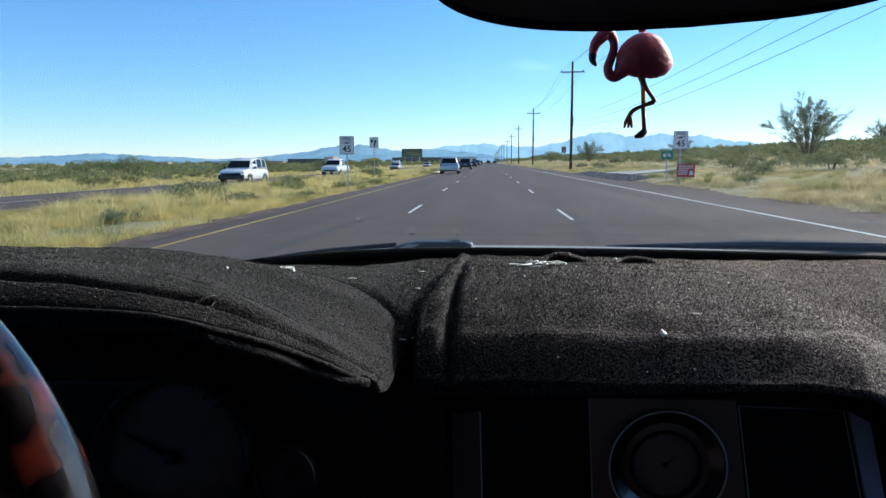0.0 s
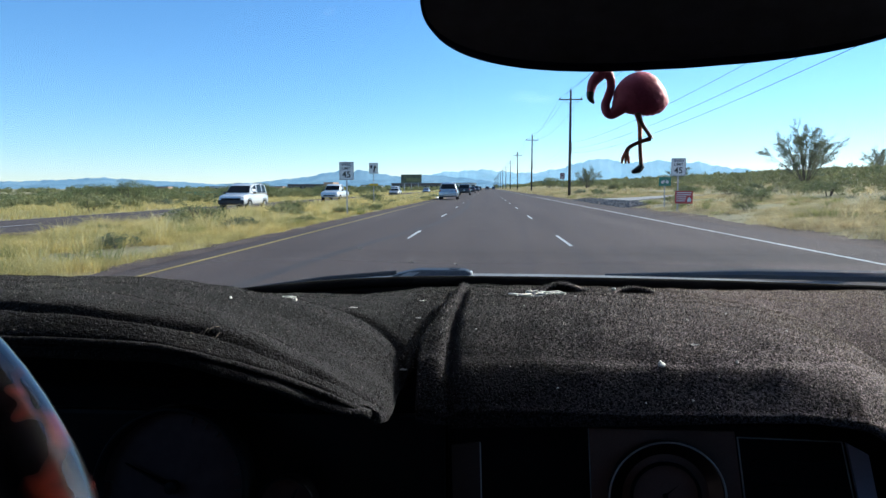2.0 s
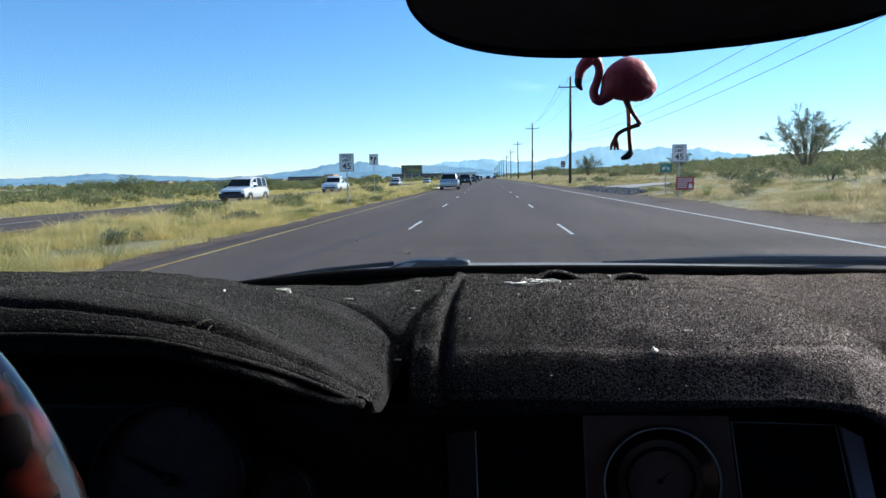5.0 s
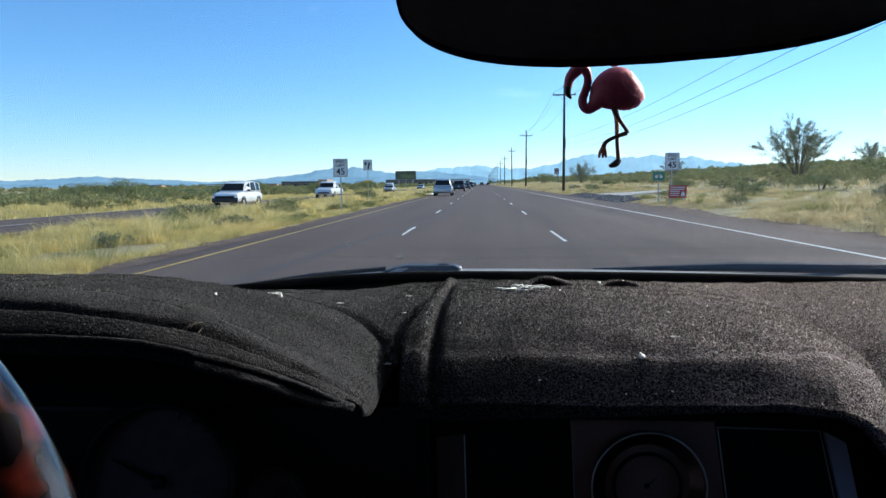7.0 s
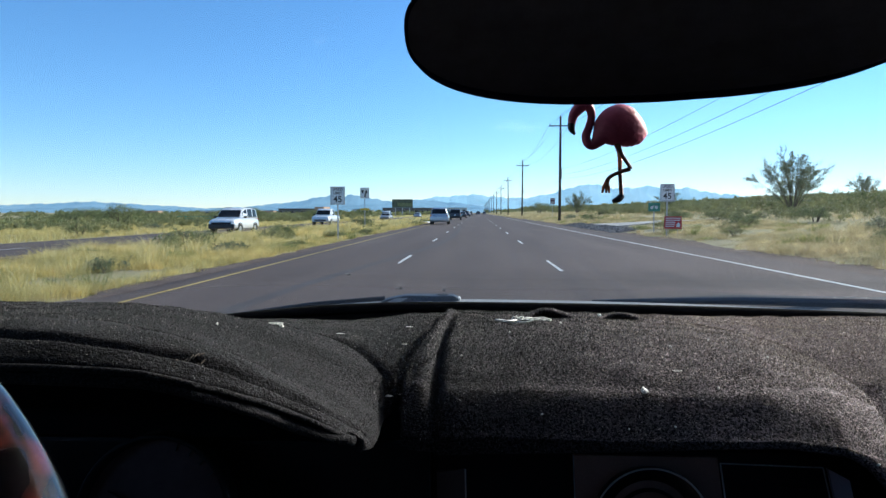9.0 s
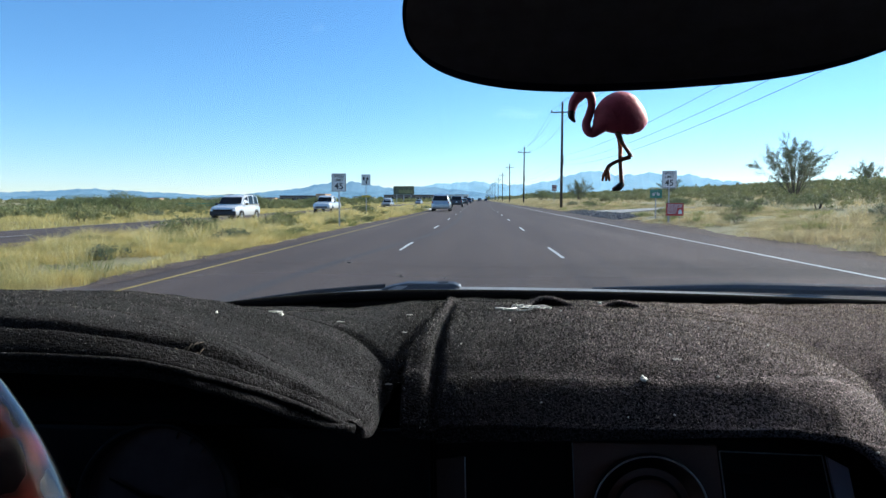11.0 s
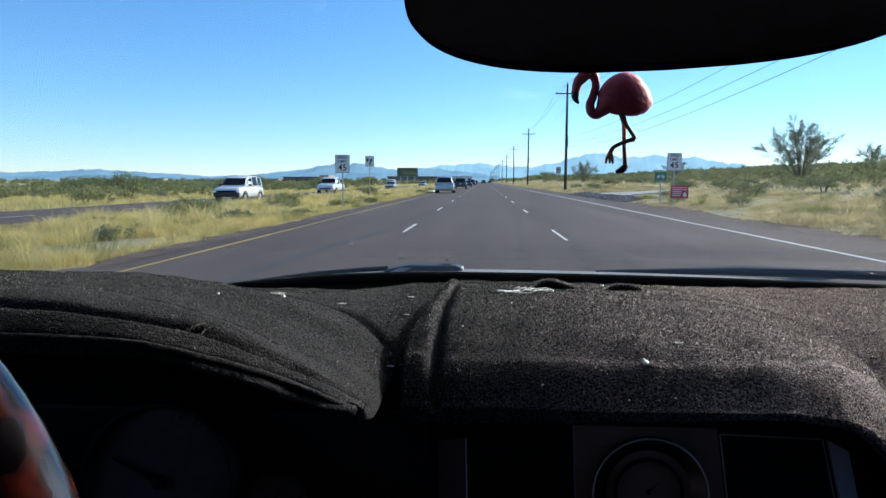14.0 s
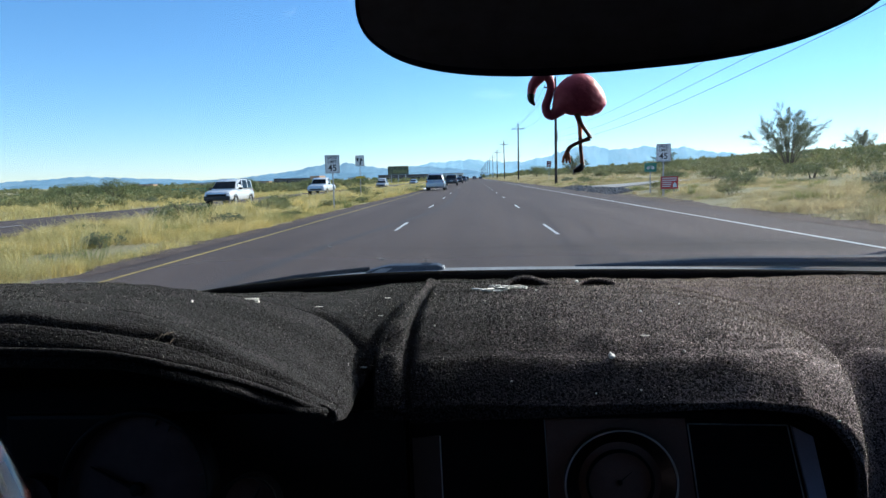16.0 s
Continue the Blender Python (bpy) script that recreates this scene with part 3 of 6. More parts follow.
# ---- the car's cabin ----
CAB_L, CAB_R = -0.96, 0.98
yf_hem = curve_of((-0.9, 0.40), (-0.5, 0.38), (-0.33, 0.375), (-0.25, 0.378), (-0.20, 0.385), (-0.17, 0.40), (-0.145, 0.42), (-0.119, 0.43), (-0.097, 0.441), (-0.086, 0.449), (-0.074, 0.500), (-0.065, 0.498), (-0.045, 0.497), (-0.02, 0.494), (0.0, 0.494), (0.05, 0.491), (0.1, 0.486),
                  (0.2, 0.479), (0.25, 0.482), (0.2975, 0.485), (0.318, 0.492), (0.335, 0.497), (0.352, 0.502), (0.366, 0.52), (0.38, 0.56), (0.41, 0.582), (0.5, 0.585), (1.0, 0.585))
zf_hem = curve_of((-0.9, 1.11), (-0.5, 1.120), (-0.345, 1.1215), (-0.273, 1.1190), (-0.233, 1.1172), (-0.205, 1.1105), (-0.182, 1.1003), (-0.162, 1.0895), (-0.145, 1.0765), (-0.119, 1.0643), (-0.097, 1.0575), (-0.086, 1.0575), (-0.074, 1.034), (-0.065, 1.030), (-0.045, 1.0288), (0.0, 1.0321), (0.05, 1.0345), (0.1, 1.0378),
                  (0.2, 1.0453), (0.25, 1.0451), (0.2975, 1.0385), (0.318, 1.026), (0.337, 1.006), (0.351, 0.982), (0.361, 0.955), (0.374, 0.92), (0.395, 0.89), (0.5, 0.88), (1.0, 0.88))
valley_z = curve_of((0.3, 1.02), (0.45, 1.030), (0.5, 1.050), (0.55, 1.081), (0.6, 1.092), (0.65, 1.0965), (0.7, 1.098), (0.75, 1.097), (0.8, 1.094), (0.9, 1.084), (1.0, 1.068))
pad_z = curve_of((0.3, 1.0), (0.46, 1.040), (0.475, 1.0500), (0.4825, 1.0575), (0.49, 1.0658), (0.4975, 1.0738), (0.505, 1.0798), (0.515, 1.0851), (0.525, 1.0893), (0.54, 1.0939), (0.56, 1.0981), (0.58, 1.1010), (0.615, 1.1042), (0.65, 1.1055), (0.7, 1.106), (0.8, 1.101), (0.9, 1.089), (1.0, 1.068))
hood_z = curve_of((0.3, 1.140), (0.38, 1.144), (0.5, 1.141), (0.58, 1.134), (0.66, 1.1223), (0.74, 1.1095), (0.82, 1.0957), (0.9, 1.0815), (1.0, 1.0667))
side_z = curve_of((0.3, 0.86), (0.46, 0.92), (0.55, 0.985), (0.6, 1.028), (0.65, 1.057), (0.7, 1.073), (0.75, 1.080), (0.8, 1.084), (0.9, 1.084), (1.0, 1.068))
hood_edge = curve_of((0.35, -0.085), (0.5, -0.084), (0.56, -0.0958), (0.62, -0.138), (0.70, -0.223), (0.78, -0.285), (0.88, -0.334), (1.0, -0.45))
hood_round = curve_of((0.42, 0.21), (0.47, 0.32), (0.53, 0.34), (0.6, 0.25), (0.7, 0.378), (0.8, 0.404))        # how far the binnacle's shoulder reaches in, and how softly
hood_power = curve_of((0.42, 0.8), (0.47, 1.17), (0.53, 1.34), (0.6, 1.46), (0.7, 1.8), (0.8, 1.855))
pad_edge = curve_of((0.3, -0.068), (0.5, -0.066), (0.6, -0.060), (0.7, -0.052), (0.8, -0.045), (0.86, -0.04), (1.0, -0.03))
groove_x = curve_of((0.3, -0.085), (0.53, -0.085), (0.55, -0.082), (0.58, -0.0745), (0.62, -0.0670), (0.7, -0.0585), (0.8, -0.052), (0.86, -0.048), (1.0, -0.039))       # the groove that runs from the fold's peak to the binnacle's tip
pad_right = curve_of((0.3, 0.398), (0.46, 0.398), (0.5, 0.397), (0.55, 0.394), (0.6, 0.388), (0.65, 0.374), (0.7, 0.350), (0.8, 0.29), (0.9, 0.24), (1.0, 0.20))
pad_round = curve_of((0.45, 0.17), (0.6, 0.19), (0.7, 0.20), (0.85, 0.20))


def ease(v):
    v = np.clip(v, 0, 1)
    return v * v * (3 - 2 * v)


def in_slit(x, v):
    """The carpet is cut open between the binnacle and the centre."""
    return (x > -0.0905) & (x < -0.073) & (v < 0.475)


HOLES = ((0.086, 0.772, 0.025, 0.0100), (0.173, 0.775, 0.023, 0.0050))      # openings cut in the carpet


def in_hole(x, y, grow=1.0):
    return sum((((x - hx) / (w * grow)) ** 2 + ((y - hy) / (0.011 * grow)) ** 2 < 1) for hx, hy, w, _ in HOLES) > 0


def cover_z(x, y):
    """Height of the carpeted dashboard top, before its front edge rolls over."""
    low = 0.0102 * ease((y - 0.7) / 0.2)                                                               # the driver's side dips towards the windscreen
    z = valley_z(y) - low * ease((-0.09 - x) / 0.12)
    p = ease((x - groove_x(y)) / 0.012)
    z = z + (pad_z(y) - 0.014 * ease((0.20 - x) / 0.28) * ease((0.62 - y) / 0.13) - z) * p        # the pad's near corner sinks beside the binnacle
    r = 1 - np.sqrt(1 - (1 - np.clip((pad_right(y) - x) / pad_round(y), 0, 1)) ** 2) ** 1.05
    z = z + (side_z(y) - z) * r
    h = np.sqrt(1 - (1 - np.clip((hood_edge(y) - x) / hood_round(y), 0, 1)) ** 2) ** hood_power(y)
    z = z + (hood_z(y) - low + 0.0083 * ease((-0.15 - x) / 0.2) - z) * h
    fold = np.clip(0.8 - y, 0, 1)
    z = z - 0.015 * np.exp(-((x - pad_edge(y) - 0.0085 - 0.05 * fold) / 0.0046) ** 2) * ease((0.82 - y) / 0.1)        # crease beside the centre fold
    z = z - 0.008 * np.exp(-((x - groove_x(y)) / 0.005) ** 2) * ease((0.82 - y) / 0.1)                          # the groove before it
    z = z + 0.0020 * np.exp(-((x - pad_edge(y) - 0.002 - 0.022 * fold) / 0.0060) ** 2) * ease((0.82 - y) / 0.1)        # the fold itself
    z = z + 0.007 * np.exp(-((x - pad_edge(y) - 0.003) / 0.010) ** 2 - ((y - 0.80) / 0.035) ** 2)                      # its peak under the windscreen
    z = z - 0.006 * np.exp(-((x - hood_edge(y) - 0.002) / 0.006) ** 2) * ease((0.72 - y) / 0.14)                                 # foot of the binnacle
    for hx, hy, w, d in HOLES:
        z = z + d * np.exp(-(((x - hx) / (w * 1.15)) ** 2 + ((y - hy - 0.018) / 0.012) ** 2)) - 0.5 * d * np.exp(-(((x - hx) / (w * 1.1)) ** 2 + ((y - hy + 0.010) / 0.009) ** 2))
    z = z + 0.0015 * np.sin(x * 31 + 2 * np.sin(y * 14)) * np.sin(y * 27 + x * 9) + 0.0012 * np.sin(x * 83 + y * 51) * np.sin(y * 71 - x * 37)
    return z


roll_depth = curve_of((-1.0, 0.055), (-0.14, 0.055), (-0.09, 0.05), (-0.05, 0.026), (-0.01, 0.026), (0.03, 0.026), (0.1, 0.025), (0.20, 0.024), (0.26, 0.028), (0.30, 0.04), (0.34, 0.048), (0.40, 0.05), (1.0, 0.05))
roll_power = curve_of((-1.0, 0.9), (-0.05, 0.75), (0.0, 0.72), (0.2, 0.75), (0.3, 0.9), (0.35, 0.9), (1.0, 0.9))
seam_v = curve_of((-1.0, 0.25), (-0.42, 0.275), (-0.38, 0.28), (-0.357, 0.266), (-0.33, 0.250), (-0.30, 0.232), (-0.27, 0.224), (-0.24, 0.226), (-0.22, 0.232), (-0.21, 0.229), (-0.20, 0.217), (-0.182, 0.191), (-0.166, 0.169), (-0.145, 0.153), (-0.125, 0.170), (-0.095, 0.26))


def cover_point(x, v):
    """v runs from 0 at the hem to 1 at the windscreen. The front 10 cm roll over in a quarter of an ellipse."""
    yh, zh = yf_hem(x), zf_hem(x)
    reach = roll_depth(x)
    ang = np.clip(v / 0.45, 0, 1) * math.pi / 2
    y = np.where(v < 0.45, yh + reach * (1 - np.cos(ang)), yh + reach + (1.0 - yh - reach) * (v - 0.45) / 0.55)
    top = cover_z(x, y)
    z = np.where(v < 0.45, zh + (top - zh) * np.sin(ang) ** roll_power(x), top)
    seam = np.exp(-((v - seam_v(x)) / 0.020) ** 2) * ease((-0.085 - x) / 0.02)                        # stitched seam behind the binnacle brow
    hem = np.exp(-((v - 0.09) / 0.03) ** 2) * 0.0028
    x = x - 0.008 * np.clip(1 - v / 0.42, 0, 1) ** 1.4 * ease((x + 0.128) / 0.034) * (x < -0.082)      # the binnacle's end is cut round
    return x, y - hem * 0.6, z - 0.008 * seam - hem * 0.3


us = np.concatenate([np.linspace(CAB_L + 0.01, -0.52, 30), np.linspace(-0.515, 0.60, 340), np.linspace(0.61, CAB_R - 0.01, 25)])
vs_ = np.concatenate([np.linspace(0, 0.44, 66), np.linspace(0.445, 0.55, 60), np.linspace(0.555, 0.70, 26), np.linspace(0.704, 0.84, 70), np.linspace(0.845, 1, 20)])
cu, cv = np.meshgrid(us, vs_)
X, Y, Z = cover_point(cu.ravel(), cv.ravel())
w_ = len(us)
holed = in_hole(X, Y) | in_slit(cu.ravel(), cv.ravel())
cover_faces = [(r * w_ + c, r * w_ + c + 1, (r + 1) * w_ + c + 1, (r + 1) * w_ + c) for r in range(len(vs_) - 1) for c in range(w_ - 1) if not holed[r * w_ + c]]
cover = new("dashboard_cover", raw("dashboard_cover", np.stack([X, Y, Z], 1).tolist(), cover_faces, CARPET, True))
thick = cover.modifiers.new("thickness", "SOLIDIFY")
thick.thickness, thick.offset = 0.004, -1.0
tagged(cover, "dark charcoal carpet dashboard cover with pale lint", "dashboard cover")
for hx0, hx1, hr, tuck in ((CAB_L + 0.01, -0.0995, 0.0042, 0.001), (-0.04, CAB_R - 0.01, 0.0032, 0.004)):
    hem_x = np.linspace(hx0, hx1, 140)
    part("hem", tubed([(float(x), float(yf_hem(x)) + tuck, float(zf_hem(x)) - 0.001) for x in hem_x], hr, 8), CARPET, cover, "folded and stitched carpet hem", soft=True)
ridge_x = np.linspace(-0.52, -0.0925, 120)
rx_, ry_, rz_ = cover_point(ridge_x, np.full(120, 0.048))
part("hem_piping", tubed([(float(a), float(b) - 0.0015, float(c)) for a, b, c in zip(rx_, ry_, rz_)], 0.0024, 8), CARPET, cover, "second rolled edge above the hem", soft=True)
# the pile of the carpet: short fibres standing on it
prng = np.random.default_rng(77)
NF = 280000
fx, fv = prng.uniform(-0.56, 0.66, NF), prng.uniform(0.02, 1, NF)
fv = np.where(prng.uniform(0, 1, NF) < 0.10, 0.03 + 0.42 * fv, 0.45 + 0.50 * (0.8 * fv + 0.2 * fv ** 2))
# bare cuts and seam; nap thinned to imitate shade on the pad's front
left_bare = in_hole(fx, cover_point(fx, fv)[1], 1.1) | in_slit(fx, fv) | (fx > -0.08) & (fx < 0.27) & (fv < 0.30) & (prng.uniform(0, 1, NF) < 0.7) | (np.abs(fv - seam_v(fx)) < 0.014) & (fx < -0.10)
fx, fv = fx[~left_bare], fv[~left_bare]
NF = len(fx)
bx, by, bz = cover_point(fx, fv)
_, ny, nz = cover_point(fx, np.clip(fv + 0.01, 0, 1))
slope = np.arctan2(nz - bz, ny - by)
fine = np.where(fx < -0.1, 0.7, 1.0)
tall = prng.uniform(0.0008, 0.0022, NF) * fine
tilt_x, tilt_y = prng.normal(0, 0.75, NF), prng.normal(0, 0.75, NF)
tip = np.stack([bx + tall * tilt_x, by - tall * np.sin(slope) + tall * tilt_y * np.cos(slope), bz + tall * np.cos(slope) + tall * tilt_y * np.sin(slope)], 1)
wide_, turn_ = prng.uniform(0.00018, 0.00046, NF) * fine, prng.uniform(0, np.pi, NF)
side = np.stack([np.cos(turn_) * wide_, np.sin(turn_) * wide_ * np.cos(slope), np.sin(turn_) * wide_ * np.sin(slope)], 1)
foot = np.stack([bx, by, bz - 0.0002], 1)
pv = np.stack([foot - side, foot + side, tip], 1).reshape(-1, 3)
me = bpy.data.meshes.new("carpet_nap")
me.vertices.add(3 * NF)
me.vertices.foreach_set("co", pv.ravel())
me.loops.add(3 * NF)
me.loops.foreach_set("vertex_index", np.arange(3 * NF))
me.polygons.add(NF)
me.polygons.foreach_set("loop_start", np.arange(NF) * 3)
me.update(calc_edges=True)
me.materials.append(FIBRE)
me.materials.append(FIBRE_LIT)
# bright fibres take over to the right, as painted light
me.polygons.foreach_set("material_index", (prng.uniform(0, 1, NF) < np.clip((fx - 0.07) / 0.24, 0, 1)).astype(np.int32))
pile = new("carpet_nap", me)
pile.parent = cover
tagged(pile, "short dark carpet fibres flecked with grey", kind="stuff")


def cover_at(x, y):
    """Height of the cover at a place, its rolled front edge included."""
    z = float(cover_z(np.array([x]), np.array([y]))[0])
    q = (y - float(yf_hem(x))) / float(roll_depth(x))
    if q < 1:
        zh = float(zf_hem(x))
        z = zh + (z - zh) * math.sqrt(max(0, 1 - (1 - q) ** 2)) ** float(roll_power(x))
    return z


# stitches where the brow seam is tied off
bm = bmesh.new()
for k in range(9):
    sx, sv_ = -0.2165 + 0.0017 * (k * 5 % 9), 0.196 + 0.007 * (k * 7 % 9)
    _, sy, z = (float(q[0]) for q in cover_point(np.array([sx]), np.array([sv_])))
    _, ey, ez = (float(q[0]) for q in cover_point(np.array([sx + 0.0034]), np.array([sv_ + 0.018])))
    tube(bm, [(sx, sy - 0.0010, z + 0.0004), (sx + 0.0017, (sy + ey) / 2 - 0.0016, (z + ez) / 2 + 0.0010), (sx + 0.0034, ey - 0.0008, ez + 0.0004)], 0.0006, 5)
part("stitching", bm, STRAW_STITCH, cover, "straw-coloured knotted stitching")


def lint(x, y, size, seed, stringy=False):
    """A scrap of white fluff made of tangled threads, lying on the carpet."""
    rng = random.Random(seed)
    bm = bmesh.new()
    z = cover_at(x, y)
    p, pts = Vector((0, 0, 0.1 * size)), []
    for k in range(60 if stringy else 34):
        pts.append(p.copy())
        wide = size * (0.95 if stringy else 0.24)
        p = Vector((0.72 * p.x + rng.gauss(0, 1) * wide * 0.75, 0.7 * p.y + rng.gauss(0, 1) * size * 0.22, abs(0.6 * p.z + rng.gauss(0, 1) * size * (0.16 if stringy else 0.24))))
    tube(bm, pts, size * (0.10 if stringy else 0.36), 5)
    return thing("lint", bm, LINT, "scrap of white lint stuck to the dashboard carpet", "lint", "lint on the dashboard cover", m=pose(x, y, z + 0.0005), soft=True)


for n, (x, y, s, stringy) in enumerate(((-0.2077, 0.593, 0.0044, 1), (-0.200, 0.590, 0.0030, 0), (0.1386, 0.5090, 0.0042, 0), (-0.0850, 0.541, 0.0028, 1), (0.036, 0.712, 0.011, 1), (0.055, 0.715, 0.009, 1), (-0.2477, 0.5445, 0.0018, 0),
                                        (0.1496, 0.785, 0.0030, 0), (-0.160, 0.677, 0.0020, 1), (-0.0846, 0.713, 0.0020, 1), (-0.0806, 0.6255, 0.0018, 1), (0.1716, 0.535, 0.0020, 1), (0.1996, 0.510, 0.0016, 0), (0.3227, 0.494, 0.0024, 0),
                                        (0.1576, 0.4880, 0.0016, 0), (0.1206, 0.4890, 0.0012, 0), (0.185, 0.60, 0.0016, 0), (0.23, 0.625, 0.0014, 0), (0.09, 0.70, 0.0016, 0), (-0.02, 0.57, 0.0014, 0), (0.05, 0.50, 0.0014, 0), (0.03, 0.655, 0.0014, 0), (0.27, 0.58, 0.0014, 0))):
    lint(x, y, s, n, bool(stringy))

# the dashboard under the cover
dash = holder("dashboard", pose(0, 0.6, 0.7), "black plastic dashboard with round dials under the carpet cover", "dashboard")
back = pose(0, -0.6, -0.7)
bm = prism([(0.50, 0.72), (0.985, 0.72), (0.985, 1.045), (0.80, 1.045), (0.69, 1.00), (0.645, 0.95), (0.63, 0.80)], CAB_L + 0.01, CAB_R - 0.01, "x", 0.006)
part("dash_body", bm, BLACK_PLASTIC, dash, m=back)
bm = prism([(0.515, 0.72), (0.60, 0.72), (0.60, 1.03), (0.56, 1.035), (0.535, 1.02)], -0.045, 0.338, "x", 0.005)
part("centre_panel", bm, BLACK_PLASTIC, dash, m=back)


def face_at(x, z):
    """A place on the centre panel's sloping front, and turned to it."""
    y = 0.515 + 0.02 * (z - 0.72) / 0.30 - 0.002
    return Matrix.Translation((0, -0.6, -0.7)) @ pose(x, y, z, -3.8, 0, 0)


def dial(name, m, r, ring_mat, face_mat, label, needle=None):
    """A round instrument: bezel ring, sunk face, tick marks and a needle, facing -y."""
    d = part(name, lathe([(r * 0.90, 0.010), (r * 0.92, -0.004), (r * 0.97, -0.007), (r * 1.0, -0.004), (r * 1.02, 0.012)], 48, "y"), ring_mat, dash, label, m, True)
    part("dial_face", lathe([(0.0, 0.004), (r * 0.93, 0.004), (r * 0.93, 0.010)], 48, "y"), face_mat, d)
    if needle is not None:
        a = radians(needle)
        bm = bmesh.new()
        tube(bm, [(0, 0.001, 0), (0.68 * r * math.cos(a), 0.0, 0.68 * r * math.sin(a))], [0.0024, 0.0009], 6)
        part("needle", bm, BLACK_PLASTIC, d)
        h = 0.09 * r
        part("hub", lathe([(0.0, -0.003), (0.85 * h, -0.002), (h, 0.004)], 16, "y"), BLACK_PLASTIC, d)
    bm = bmesh.new()
    for k in range(21):
        a = radians(-40 + 13 * k)
        box(bm, -0.0006, 0.0006, 0.0022, 0.004, 0.80 * r, 0.89 * r)
        bmesh.ops.rotate(bm, cent=(0, 0, 0), matrix=Matrix.Rotation(radians(13), 3, "Y"), verts=bm.verts)
    part("dial_scale", bm, DIM_PRINT, d)
    return d


to_dash = Matrix.Translation((0, -0.6, -0.7))
dial("speedometer", to_dash @ pose(-0.277, 0.475, 0.977, -14), 0.068, BLACK_PLASTIC, GAUGE_FACE, "large round speedometer with dark face", 155)
dial("fuel_gauge", to_dash @ pose(-0.178, 0.475, 0.962, -14), 0.026, BLACK_PLASTIC, GAUGE_FACE, "small round gauge", 60)
dial("fuel_gauge", to_dash @ pose(-0.374, 0.475, 0.962, -14), 0.026, BLACK_PLASTIC, GAUGE_FACE, "small round gauge", 100)
dial("clock", face_at(0.149, 0.957), 0.031, BLACK_PLASTIC, BLACK_PLASTIC, "round clock in a satin metal ring", 40)
part("clock_dish", lathe([(0.032, 0.003), (0.036, 0.000), (0.048, -0.007), (0.050, -0.0085), (0.0512, -0.006), (0.0512, 0.003)], 56, "y"), DISH_GLOSS, dash, "", face_at(0.149, 0.957), True)
part("clock_rim", tubed([(0.0505 * math.cos(a), -0.0085, 0.0505 * math.sin(a)) for a in (2 * math.pi * k / 64 for k in range(65))], 0.0010, 6, caps=False), RIM_BRONZE, dash, "thin bronze rim", face_at(0.149, 0.957), True)


def framed_panel(name, corners, frame_mat, fill_mat, edge, label, sides=(0, 1, 2, 3)):
    """A flat inset with thin bright borders on the sloping centre panel."""
    at = lambda x, z: (x, 0.515 + 0.02 * (z - 0.72) / 0.30, z)
    bm = bmesh.new()
    q = [at(*c) for c in corners]
    near = [bm.verts.new((x, y - 0.003, z)) for x, y, z in q]
    far = [bm.verts.new((x, y + 0.004, z)) for x, y, z in q]
    bm.faces.new(near)
    for k in range(4):
        bm.faces.new((near[k], far[k], far[(k + 1) % 4], near[(k + 1) % 4]))
    bmesh.ops.recalc_face_normals(bm, faces=bm.faces)
    p = part(name, bm, fill_mat, dash, label, to_dash)
    for k in sides:
        a, b = q[k], q[(k + 1) % 4]
        part("trim_strip", tubed([(a[0], a[1] - 0.003, a[2]), (b[0], b[1] - 0.003, b[2])], edge, 6), frame_mat, p)
    return p


framed_panel("clock_surround", ((0.081, 1.016), (0.208, 1.016), (0.228, 0.86), (0.088, 0.86)), SATIN_DARK, PANEL_BROWN, 0.0006, "dark brown panel round the clock", (3,))
framed_panel("air_vent", ((0.2105, 1.011), (0.299, 1.009), (0.332, 0.86), (0.2305, 0.86)), SATIN_TRIM, BLACK_PLASTIC, 0.0007, "black air vent with a thin bright frame")
framed_panel("trim_panel", ((-0.0415, 0.998), (-0.0155, 1.001), (-0.012, 0.86), (-0.038, 0.86)), SATIN_TRIM, PANEL_DARK, 0.0007, "narrow dark upright panel with a bright edge", (1,))
framed_panel("side_trim", ((0.303, 1.008), (0.322, 0.998), (0.352, 0.86), (0.337, 0.86)), SATIN_DARK, PANEL_SHEEN, 0.0005, "panel with painted bluish sheen beside the air vent", (3,))
for k in range(6):
    z = 0.99 - 0.022 * k
    part("vent_slat", boxed(-0.038, 0.038, -0.004, 0.012, -0.0015, 0.0015, bevel=0.0006), BLACK_PLASTIC, dash, "", face_at(0.262 + 0.004 * k, z))
# the wall behind the dials, under the binnacle
part("binnacle_back", boxed(-0.42, -0.046, 0.515, 0.525, 0.80, 1.03, bevel=0.004), BLACK_PLASTIC, dash, m=to_dash)

# steering wheel
wheel = holder("steering_wheel", pose(-0.3350, 0.169, 1.0350, -8.5, 0, 0), "dark steering wheel with lacquered burl rim", "steering wheel")
ring = [(0.180 * math.cos(a), 0, 0.180 * math.sin(a)) for a in (2 * math.pi * k / 96 for k in range(97))]
part("rim", tubed(ring, 0.0158, 24, caps=False), BURL, wheel, "lacquered brown and red burl rim", soft=True)
part("hub", lathe([(0.0, -0.02), (0.05, -0.018), (0.065, 0.0), (0.06, 0.04), (0.03, 0.10)], 32, "y"), BLACK_PLASTIC, wheel, soft=True)
for a in (200, 340, 270):
    c, s = math.cos(radians(a)), math.sin(radians(a))
    part("spoke", tubed([(0.05 * c, 0.01, 0.05 * s), (0.11 * c, 0.006, 0.11 * s), (0.168 * c, 0, 0.168 * s)], [0.016, 0.012, 0.010], 10), BLACK_PLASTIC, wheel, soft=True)
